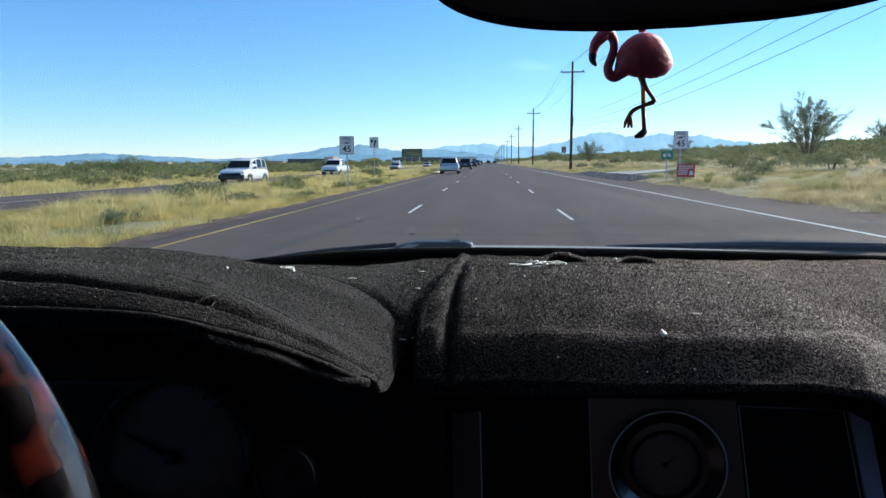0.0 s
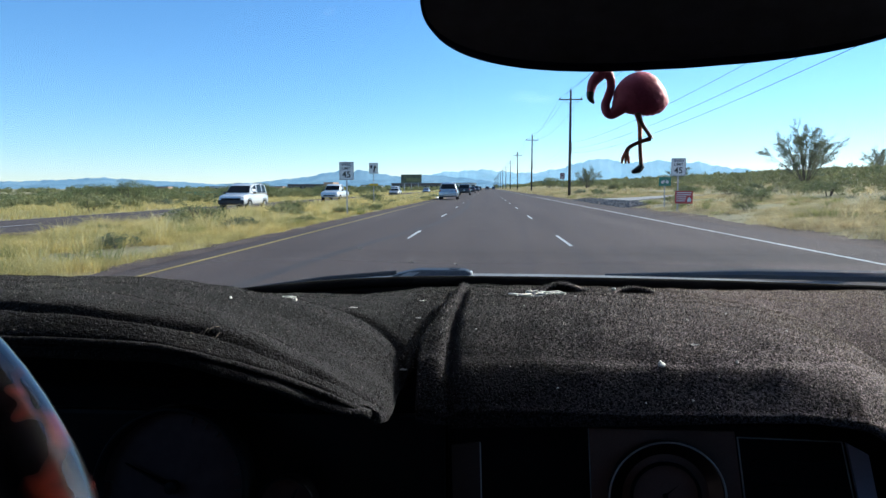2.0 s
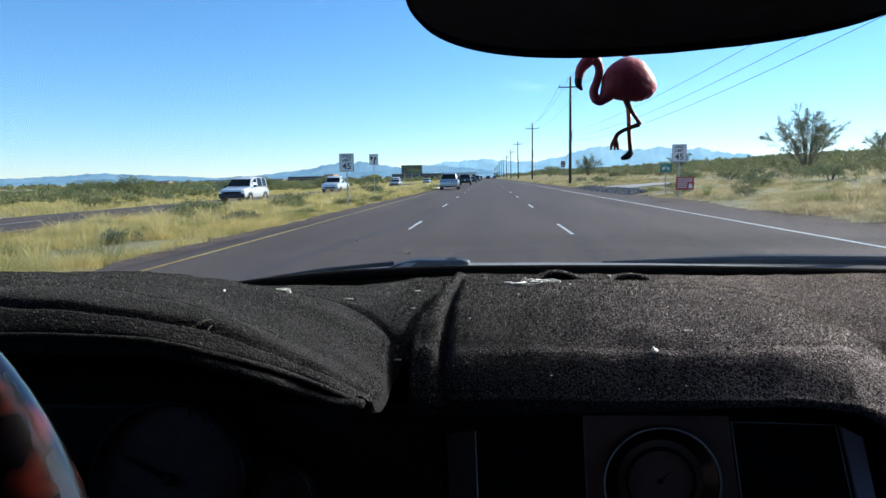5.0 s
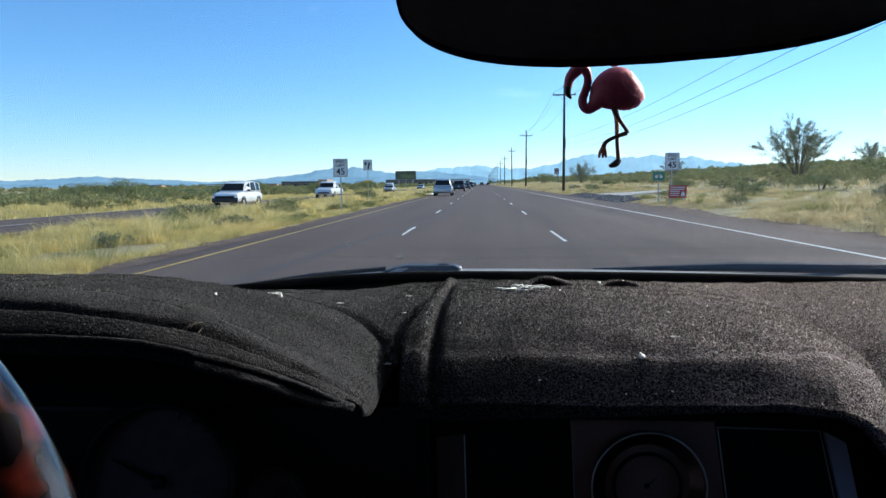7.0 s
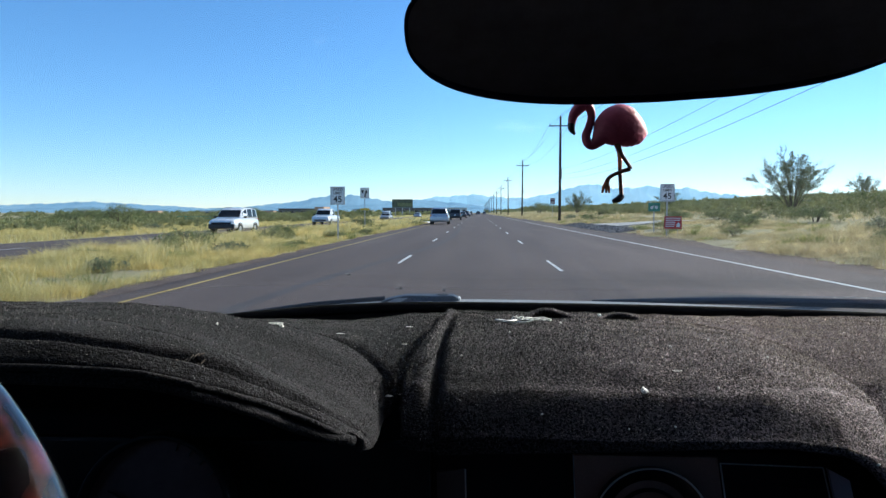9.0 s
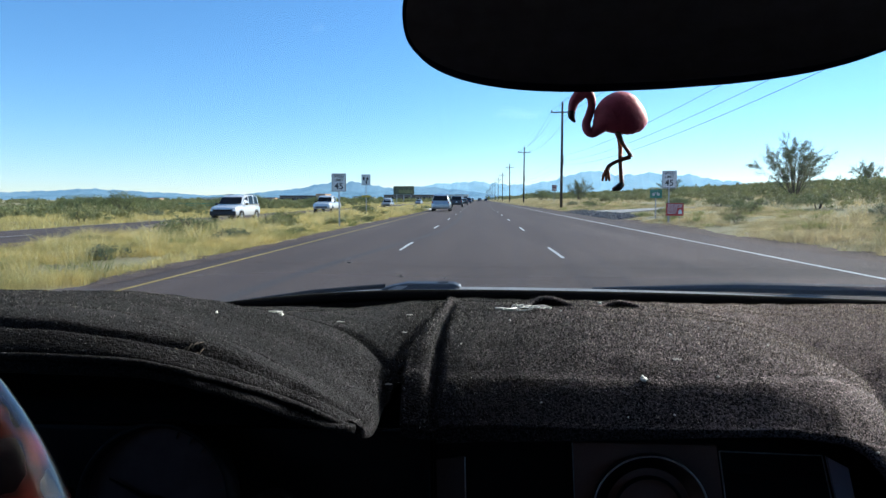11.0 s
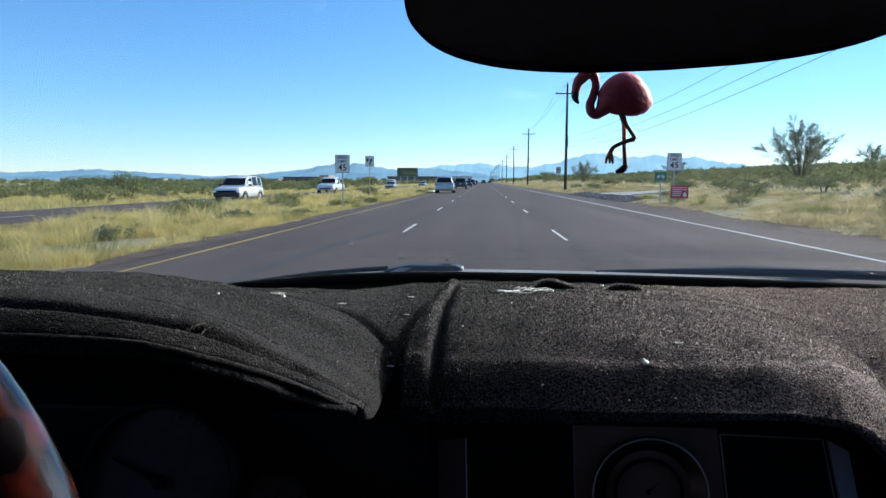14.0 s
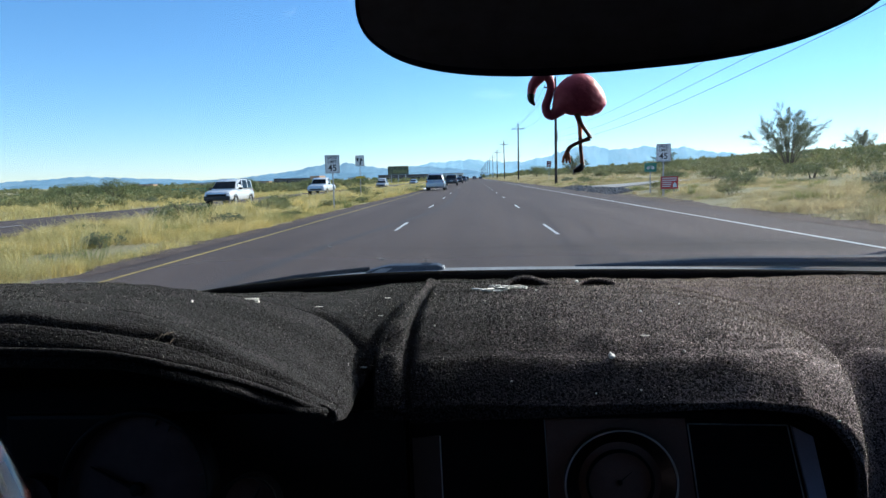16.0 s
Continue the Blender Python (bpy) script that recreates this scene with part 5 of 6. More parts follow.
def car_section(y, half, low, high, shoulder=0.88, round_=0.10):
    """A cross-section of bodywork at y: flat floor, bowed sides, rounded shoulders."""
    r = min(round_, (high - low) * 0.45)
    pts = [(-half * 0.90, low), (-half, low + 0.16 * (high - low)), (-half * 1.0, low + 0.62 * (high - low)), (-half * (shoulder + 0.06), high - r), (-half * shoulder + 0.0, high - 0.02), (-half * shoulder + r, high)]
    return [(x, y, z) for x, z in pts] + [(-x, y, z) for x, z in reversed(pts)]


SHAPES = {
    # body: along, half width, floor, top; house: along, half width at foot and roof, foot, roof
    "minivan": dict(length=5.0, body=((-2.50, 0.86, 0.42, 0.92), (-2.42, 0.95, 0.30, 1.02), (-1.6, 0.98, 0.26, 1.06), (0.9, 0.98, 0.26, 1.04), (1.7, 0.95, 0.28, 0.95), (2.3, 0.88, 0.32, 0.78), (2.5, 0.72, 0.40, 0.66)),
                    house=((-2.44, 0.88, 0.66, 1.00, 1.04), (-2.30, 0.90, 0.66, 1.00, 1.62), (-1.2, 0.91, 0.68, 1.04, 1.76), (0.2, 0.91, 0.67, 1.02, 1.74), (0.75, 0.90, 0.64, 1.00, 1.58), (1.65, 0.86, 0.72, 0.94, 0.97))),
    "suv": dict(length=4.7, body=((-2.35, 0.84, 0.50, 0.98), (-2.25, 0.92, 0.38, 1.06), (-1.4, 0.95, 0.34, 1.10), (0.8, 0.95, 0.34, 1.10), (1.5, 0.93, 0.36, 1.06), (2.15, 0.88, 0.40, 0.98), (2.35, 0.74, 0.46, 0.82)),
                house=((-2.28, 0.86, 0.72, 1.04, 1.08), (-2.12, 0.87, 0.72, 1.04, 1.68), (-1.2, 0.88, 0.73, 1.06, 1.78), (0.0, 0.88, 0.72, 1.06, 1.76), (0.45, 0.87, 0.70, 1.06, 1.64), (1.15, 0.84, 0.72, 1.05, 1.09))),
    "sedan": dict(length=4.7, body=((-2.35, 0.78, 0.44, 0.88), (-2.25, 0.88, 0.32, 0.96), (-1.4, 0.91, 0.26, 0.98), (0.8, 0.91, 0.26, 0.95), (1.5, 0.89, 0.28, 0.88), (2.15, 0.84, 0.32, 0.78), (2.35, 0.70, 0.38, 0.66)),
                  house=((-1.85, 0.80, 0.66, 0.92, 0.96), (-1.2, 0.81, 0.62, 0.94, 1.36), (-0.7, 0.81, 0.62, 0.94, 1.44), (0.1, 0.81, 0.62, 0.94, 1.42), (0.45, 0.81, 0.62, 0.93, 1.30), (1.20, 0.78, 0.66, 0.90, 0.93))),
    "pickup": dict(length=5.6, body=((-2.80, 0.88, 0.58, 1.10), (-2.72, 0.96, 0.48, 1.14), (-1.6, 0.99, 0.42, 1.16), (0.9, 0.99, 0.42, 1.16), (1.8, 0.98, 0.44, 1.14), (2.6, 0.95, 0.46, 1.06), (2.8, 0.82, 0.52, 0.92)),
                   house=((-0.85, 0.88, 0.74, 1.10, 1.16), (-0.68, 0.89, 0.74, 1.10, 1.78), (-0.2, 0.89, 0.75, 1.12, 1.88), (0.5, 0.89, 0.74, 1.12, 1.86), (0.85, 0.88, 0.72, 1.12, 1.72), (1.45, 0.85, 0.74, 1.10, 1.16))),
}


def vehicle(kind, m, paint, label, name=None, group=""):
    """A car that faces +y, with body, glazed house, windows, wheels, lamps, bumpers and mirrors."""
    shape = SHAPES[kind]
    L = shape["length"]
    car = holder(name or kind, m, label, "car" if kind in ("suv", "sedan", "minivan") else "truck", group)
    part("body", loft([car_section(y, h, lo, hi) for y, h, lo, hi in shape["body"]]), paint, car, soft=True)
    house = shape["house"]
    sect = [[(-a, y, z0), (-(a + (b + 0.03 - a) * 0.3), y, z0 + 0.3 * (z1 - z0)), (-b - 0.03, y, z1 - 0.06 * (z1 - z0)), (-b + 0.06, y, z1), (b - 0.06, y, z1), (b + 0.03, y, z1 - 0.06 * (z1 - z0)), (a + (b + 0.03 - a) * 0.3, y, z0 + 0.3 * (z1 - z0)), (a, y, z0)] for y, a, b, z0, z1 in house]
    part("cabin", loft(sect), paint, car, soft=True)

    def side_at(y):
        a, b, z0, z1 = (float(np.interp(y, [h[0] for h in house], [h[k] for h in house])) for k in (1, 2, 3, 4))
        return a, b, z0, z1

    # side windows, each a thin pane let onto the pillars
    spans = {"minivan": ((-2.05, -1.15), (-1.05, 0.0), (0.08, 0.78)), "suv": ((-2.02, -1.22), (-1.14, -0.22), (-0.14, 0.66)), "sedan": ((-1.15, -0.25), (-0.15, 0.72)), "pickup": ((-0.55, 0.1), (0.18, 0.95))}[kind]
    for s in (-1, 1):
        for y0, y1 in spans:
            bm = bmesh.new()
            q = []
            for y, up in ((y0, 0), (y1, 0), (y1, 1), (y0, 1)):
                a, b, z0, z1 = side_at(y)
                f = 0.10 if not up else 0.90
                q.append(bm.verts.new((s * (a * 0.985 + (b + 0.03 - a * 0.985) * f + 0.012), y + (0.06 if up and y == y0 else 0) - (0.05 if up and y == y1 else 0), z0 + (z1 - z0) * f)))
            bm.faces.new(q)
            bmesh.ops.solidify(bm, geom=bm.faces, thickness=0.012)
            part("side_window", bm, CAR_GLASS, car)
    # windscreen and rear window
    for name_, (y0, a0, b0, f0, r0), (y1, a1, b1, f1, r1) in (("windscreen", house[-1], house[-2]), ("rear_window", house[0], house[1])):
        lo, hi = (0.10, 0.94)
        out_ = 0.016 * (1 if y0 > y1 else -1)
        bm = bmesh.new()
        q = [bm.verts.new((sx * (a0 + (b1 - a0) * f) * 0.94, y0 + (y1 - y0) * f + out_ * 1.2, r0 + (r1 - r0) * f + 0.012)) for sx, f in ((-1, lo), (1, lo), (1, hi), (-1, hi))]
        bm.faces.new(q)
        bmesh.ops.solidify(bm, geom=bm.faces, thickness=0.014)
        part(name_, bm, CAR_GLASS, car)
    half = max(b[1] for b in shape["body"])
    top = shape["body"][2][3]
    r = 0.36 if kind in ("suv", "pickup") else 0.32
    for y in (-L * 0.30, L * 0.31):
        for s in (-1, 1):
            w = part("wheel", lathe([(0.0, -0.11), (r * 0.62, -0.11), (r * 0.66, -0.10), (r * 0.95, -0.11), (r, -0.07), (r, 0.07), (r * 0.95, 0.11), (0.0, 0.11)], 24, "x"), RUBBER, car, "black tyre", pose(s * (half - 0.10), y, r), True)
            part("rim", lathe([(0.0, s * 0.122), (r * 0.22, s * 0.122), (r * 0.30, s * 0.108), (r * 0.56, s * 0.114), (r * 0.62, s * 0.104)], 20, "x"), ALLOY, w)
            part("wheel_arch", tubed([(s * (half + 0.001), y + (r + 0.06) * math.cos(a), r + (r + 0.06) * math.sin(a)) for a in (math.pi * k / 12 for k in range(13))], 0.022, 6), BLACK_TRIM, car)
    tail = shape["body"][1]
    for s in (-1, 1):
        part("tail_lamp", boxed(-0.07, 0.07, -0.03, 0.03, -0.17, 0.15, bevel=0.012), TAIL_RED, car, "red tail lamp", pose(s * (tail[1] - 0.12), -L / 2 + 0.055, tail[3] - 0.16))
        part("headlamp", boxed(-0.17, 0.17, -0.03, 0.03, -0.075, 0.075, bevel=0.02), LAMP_CLEAR, car, "clear headlamp", pose(s * (tail[1] - 0.26), L / 2 - 0.10, shape["body"][-2][3] - 0.17, 0, 0, -s * 22))
        part("door_mirror", boxed(-0.10, 0.10, -0.05, 0.05, -0.07, 0.07, bevel=0.025), BLACK_TRIM, car, "", pose(s * (half + 0.08), house[-2][0] + 0.25, top + 0.06))
        part("roof_rail", tubed([(s * (house[2][2] - 0.05), house[1][0] + 0.15, house[1][4] + 0.04), (s * (house[2][2] - 0.05), house[2][0], house[2][4] + 0.035), (s * (house[3][2] - 0.05), house[3][0], house[3][4] + 0.03)], 0.018, 6), BLACK_TRIM, car) if kind in ("minivan", "suv") else None
    part("rear_bumper", boxed(-half * 0.92, half * 0.92, -0.07, 0.07, -0.10, 0.10, bevel=0.04), BLACK_TRIM if kind != "minivan" else paint, car, "", pose(0, -L / 2 + 0.02, tail[2] + 0.20))
    part("front_bumper", boxed(-half * 0.90, half * 0.90, -0.07, 0.07, -0.17 if kind == "suv" else -0.12, 0.12, bevel=0.04), BLACK_TRIM if kind == "suv" else paint, car, "", pose(0, L / 2 - 0.06, tail[2] + 0.20))
    big = kind in ("suv", "pickup")
    part("grille", boxed(-0.66 if big else -0.40, 0.66 if big else 0.40, -0.03, 0.03, -0.17 if big else -0.08, 0.15 if big else 0.08, bevel=0.01), BLACK_TRIM, car, "black grille", pose(0, L / 2 - 0.03, shape["body"][-1][3] - 0.15))
    part("air_intake", boxed(-0.62, 0.62, -0.03, 0.03, -0.07, 0.07, bevel=0.02), BLACK_TRIM, car, "dark lower air intake", pose(0, L / 2 + 0.005, tail[2] + 0.16))
    plate = part("number_plate", boxed(-0.155, 0.155, -0.012, 0.012, -0.08, 0.08, bevel=0.006), SIGN_WHITE, car, "pale number plate with a plain bar", pose(0, -L / 2 - 0.008, tail[3] - 0.24))
    part("plate_bar", boxed(-0.12, 0.12, -0.015, -0.012, -0.028, 0.028), SIGN_BLACK, plate)
    if kind == "pickup":
        part("cargo_bed", boxed(-0.80, 0.80, -2.62, -0.95, 1.10, 1.168, bevel=0.01), BLACK_TRIM, car, "dark open cargo bed")
    return car


# traffic ahead, driving the same way
vehicle("minivan", pose(-4.0, 70, 0), PAINT_SILVER, "silver minivan driving ahead in the inner lane", group="cars ahead")
vehicle("suv", pose(-3.65, 108, 0), PAINT_DARK, "dark sport utility car driving ahead", group="cars ahead")
vehicle("sedan", pose(-3.5, 150, 0), PAINT_DARK, "dark saloon car driving far ahead", group="cars ahead")
for x, y, kind, paint, label in ((-3.4, 196, "suv", PAINT_BLUE, "dark blue car driving far ahead"), (-3.5, 245, "sedan", PAINT_SILVER, "silver car driving far ahead"), (-3.4, 300, "suv", PAINT_DARK, "dark car driving far ahead"),
                                 (0.1, 330, "pickup", PAINT_DARK, "dark pickup truck driving far ahead"), (3.9, 410, "suv", PAINT_BLUE, "dark blue car driving far ahead")):
    vehicle(kind, pose(x, y, 0), paint, label, group="cars ahead")
# oncoming traffic beyond the median
vehicle("suv", pose(-16.6, 44, OPP_Z, 0, 0, 180), PAINT_WHITE, "white sport utility car coming the other way", group="oncoming cars")
vehicle("pickup", pose(-16.8, 72, OPP_Z, 0, 0, 180), PAINT_WHITE, "white pickup truck coming the other way", group="oncoming cars")
for x, y, kind, paint, label in ((-16.5, 118, "sedan", PAINT_BEIGE, "champagne saloon car coming the other way"), (-19.6, 140, "suv", PAINT_WHITE, "white sport utility car coming the other way"), (-16.4, 178, "sedan", PAINT_SILVER, "silver saloon car coming the other way"),
                                 (-16.2, 240, "pickup", PAINT_BLUE, "dark blue pickup truck coming the other way"), (-19.4, 290, "minivan", PAINT_WHITE, "white van coming the other way"), (-16.2, 370, "suv", PAINT_DARK, "dark car coming the other way")):
    vehicle(kind, pose(x, y, OPP_Z, 0, 0, 180), paint, label, group="oncoming cars")


# ---- far buildings ----
def building(name, x, y, w, d, h, wall, label, windows, roof_over=0.5, cat="building", wing=None):
    b = holder(name, pose(*at_ground(x, y, -0.3)), label, cat, "far buildings")
    part("wall", boxed(-w / 2, w / 2, -d / 2, d / 2, -1, h), wall, b)
    part("roof", boxed(-w / 2 - roof_over, w / 2 + roof_over, -d / 2 - roof_over, d / 2 + roof_over, h, h + 0.5, bevel=0.05), ROOF_GREY, b)
    for k in range(windows):
        wx = -w / 2 + w * (k + 0.5) / windows
        win = part("window", boxed(-w / windows * 0.28, w / windows * 0.28, -0.12, 0.05, 0, h * 0.34), CAR_GLASS, b, "dark window", pose(wx, -d / 2, h * 0.38))
        part("window_frame", boxed(-w / windows * 0.31, w / windows * 0.31, -0.06, 0.04, -0.15, h * 0.34 + 0.15), WALL_PALE, win)
    if wing:
        part("end_wing", boxed(w / 2, w / 2 + wing[0], -d / 2 - 2, d / 2, -1, wing[1]), wing[2], b, "tan stuccoed end wing")
    return b


building("warehouse", -175, 640, 36, 24, 6.5, WALL_BROWN, "long low brown store building with a tan end wing", 7, wing=(9, 8.6, WALL_TAN))
building("shop_row", -66, 620, 46, 18, 6.5, WALL_BROWN, "long low dark roofed shop row far off", 8)
for x, y, w, h, mat, label in ((-120, 700, 16, 5, WALL_PALE, "pale stuccoed house far off"), (-139, 760, 12, 6, WALL_PALE, "white gabled building far off"), (-235, 720, 20, 5, WALL_TAN, "tan stuccoed house far off"), (-330, 800, 26, 5, WALL_PALE, "pale stuccoed house far off"),
                               (-420, 820, 30, 5, WALL_TAN, "tan stuccoed house far off"), (-90, 840, 22, 7, WALL_TAN, "tan stuccoed house far off"), (-30, 900, 30, 8, WALL_PALE, "pale stuccoed building far off"), (-520, 850, 24, 5, WALL_PALE, "pale stuccoed house far off")):
    building("house", x, y, w, 12, h, mat, label, 4, cat="house")
board = holder("billboard", pose(*at_ground(-38, 330)), "large dark billboard on steel posts far ahead", "billboard")
for lx in (-3.6, 0, 3.6):
    part("post", tubed([(lx, 0.3, -1), (lx, 0.3, 5.4)], 0.16, 8), STEEL, board)
p = part("panel", boxed(-5.2, 5.2, -0.1, 0.2, 4.2, 8.4, bevel=0.03), BOARD_DARK, board, "dark printed billboard face")
part("print_bar", boxed(-2.6, 4.6, -0.14, -0.1, 5.0, 6.6), BOARD_GREEN, p)


# ---- things passed along the way, farther up the road ----
kerb = holder("kerb", pose(-5.75, 78, 0.0), "whitewashed concrete kerb round the median nose", "kerb")
bm = bmesh.new()
box(bm, -0.15, 0.15, 0, 34, -0.1, 0.17, bevel=0.03)
part("straight_run", bm, KERB_WHITE, kerb)
part("rounded_nose", tubed([(0.0, 0.0, 0.05), (-0.25, -0.7, 0.05), (-0.9, -1.1, 0.05), (-1.6, -0.8, 0.05), (-1.9, 0.0, 0.05)], 0.13, 8), KERB_WHITE, kerb, soft=True)


def agave(x, y, r, seed):
    """A rosette of stiff pointed leaves, each leaf its own part."""
    rng = random.Random(seed)
    a = holder("agave", pose(*at_ground(x, y)), "blue-green agave rosette in red gravel", "agave", "agaves on the median")
    for k in range(22):
        t, up = k * 2.399, 0.25 + 1.0 * k / 22
        c, s = math.cos(t), math.sin(t)
        L = r * rng.uniform(0.85, 1.1)
        bm = bmesh.new()
        tube(bm, [(0.04 * c, 0.04 * s, 0.02), (0.45 * L * c * math.cos(up), 0.45 * L * s * math.cos(up), 0.5 * L * math.sin(up)), (L * c * math.cos(up), L * s * math.cos(up), L * math.sin(up))], [0.05 * r, 0.085 * r, 0.006], 6)
        part("leaf", bm, AGAVE, a)


for n, (x, y, r) in enumerate(((-7.6, 84, 0.7), (-8.8, 88, 0.85), (-7.4, 93, 0.6))):
    agave(x, y, r, n)
rail = holder("railing", pose(*at_ground(-43, 92)), "teal painted steel railing beyond the oncoming lanes", "railing")
for k in range(9):
    part("rail_post", boxed(-0.04, 0.04, -0.04, 0.04, 0, 1.3, bevel=0.008), TEAL_PAINT, rail, "", pose(1.2 * k, 0, 0))
for z in (0.25, 0.6, 0.95, 1.25):
    part("cross_rail", boxed(0, 9.6, -0.03, 0.03, z - 0.03, z + 0.03, bevel=0.008), TEAL_PAINT, rail)
m_sign = sign_post(pose(*at_ground(12.6, 112), 0, 0, -5), 3.3, "maroon information sign on a steel post by the road")
p = sheet(m_sign, 0.75, 1.0, 2.8, SIGN_MAROON, "maroon sign panel with pale bars")
for z in (3.1, 2.75, 2.6, 2.45):
    part("text_bar", boxed(-0.26, 0.26, -0.025, -0.022, z - 0.03, z + 0.03), SIGN_WHITE, p)


# a side drive: broken gravel along the shoulder and a pale concrete slab behind it
def on_drive(x, y):
    return ((y > 40) & (y < 64) & (x < 9.7) & (x > 7)) | ((y > 45.6) & (y < 56.4) & (x < 15.0) & (x > 7))


CONCRETE = surface("pale_slab_concrete", (0.36, 0.33, 0.29), (0.47, 0.44, 0.39), 0.7, 0.9, grain=30, relief=0.3, depth=0.006)
RUBBLE = surface("broken_asphalt_stones", (0.07, 0.065, 0.065), (0.30, 0.28, 0.26), 5.0, 0.9, grain=20, relief=0.4, depth=0.01)
DARK_GRAVEL = surface("dark_drive_gravel", (0.05, 0.046, 0.046), (0.10, 0.092, 0.09), 0.9, 0.95, grain=22, relief=0.9, depth=0.02)
dxs, dys = np.linspace(ROAD_R - 0.02, 9.7, 8), np.linspace(39.5, 64.5, 60)


def drive_z(x, y):
    fade = np.clip((x - ROAD_R) / 0.4, 0, 1)
    return 0.006 * (1 - fade) + fade * (ground_z(x, y) + 0.035 + 0.02 * np.sin(x * 5.1 + y * 2.3) * np.sin(y * 1.7))


tagged(new("side_drive", grid_mesh("side_drive", dxs, dys, drive_z, DARK_GRAVEL)), "dark broken gravel drive beside the road shoulder", "drive", kind="structure")
slab = holder("concrete_slab", pose(9.72, 46.0, 0.0), "pale concrete slab of a side drive in dry grass", "slab", kind="structure")
for i in range(2):
    for k in range(4):
        bm = bmesh.new()
        x0, x1, y0, y1 = 2.6 * i, 2.6 * i + 2.58, 2.5 * k, 2.5 * k + 2.48
        low_, top_ = [], []
        for px, py in ((x0, y0), (x1, y0), (x1, y1), (x0, y1)):
            gz = float(ground_z(np.array([px + 9.72]), np.array([py + 46.0]))[0])
            low_.append(bm.verts.new((px, py, gz - 0.15)))
            top_.append(bm.verts.new((px, py, gz + 0.075)))
        bm.faces.new(top_)
        bm.faces.new(list(reversed(low_)))
        for a in range(4):
            bm.faces.new((low_[a], low_[(a + 1) % 4], top_[(a + 1) % 4], top_[a]))
        part("concrete_panel", bm, CONCRETE, slab)
srng = np.random.default_rng(91)
sv, sf = [], []
for k in range(420):
    x, y = float(srng.uniform(8.0, 9.7)), float(srng.uniform(40, 64))
    r = float(srng.uniform(0.03, 0.11))
    z = float(drive_z(np.array([x]), np.array([y]))[0])
    a0 = srng.uniform(0, 6.28)
    b = len(sv)
    for up, wide in ((-0.3, 1.0), (0.35, 1.1), (0.8, 0.6)):
        for j in range(5):
            q = a0 + 1.2566 * j
            w = r * wide * float(srng.uniform(0.75, 1.2))
            sv.append((x + w * math.cos(q), y + w * math.sin(q), z + up * r * float(srng.uniform(0.8, 1.2))))
    for lvl in (0, 5):
        for j in range(5):
            sf.append((b + lvl + j, b + lvl + (j + 1) % 5, b + lvl + 5 + (j + 1) % 5, b + lvl + 5 + j))
    sf.append(tuple(b + 10 + j for j in range(5)))
tagged(new("rubble", raw("rubble", sv, sf, RUBBLE)), "loose broken asphalt stones along the drive", "rubble", kind="stuff")


# ---- plants ----
def tri_mesh(name, v, material):
    n = len(v) // 3
    me = bpy.data.meshes.new(name)
    me.vertices.add(3 * n)
    me.vertices.foreach_set("co", v.ravel())
    me.loops.add(3 * n)
    me.loops.foreach_set("vertex_index", np.arange(3 * n))
    me.polygons.add(n)
    me.polygons.foreach_set("loop_start", np.arange(n) * 3)
    me.update(calc_edges=True)
    me.materials.append(material)
    return me


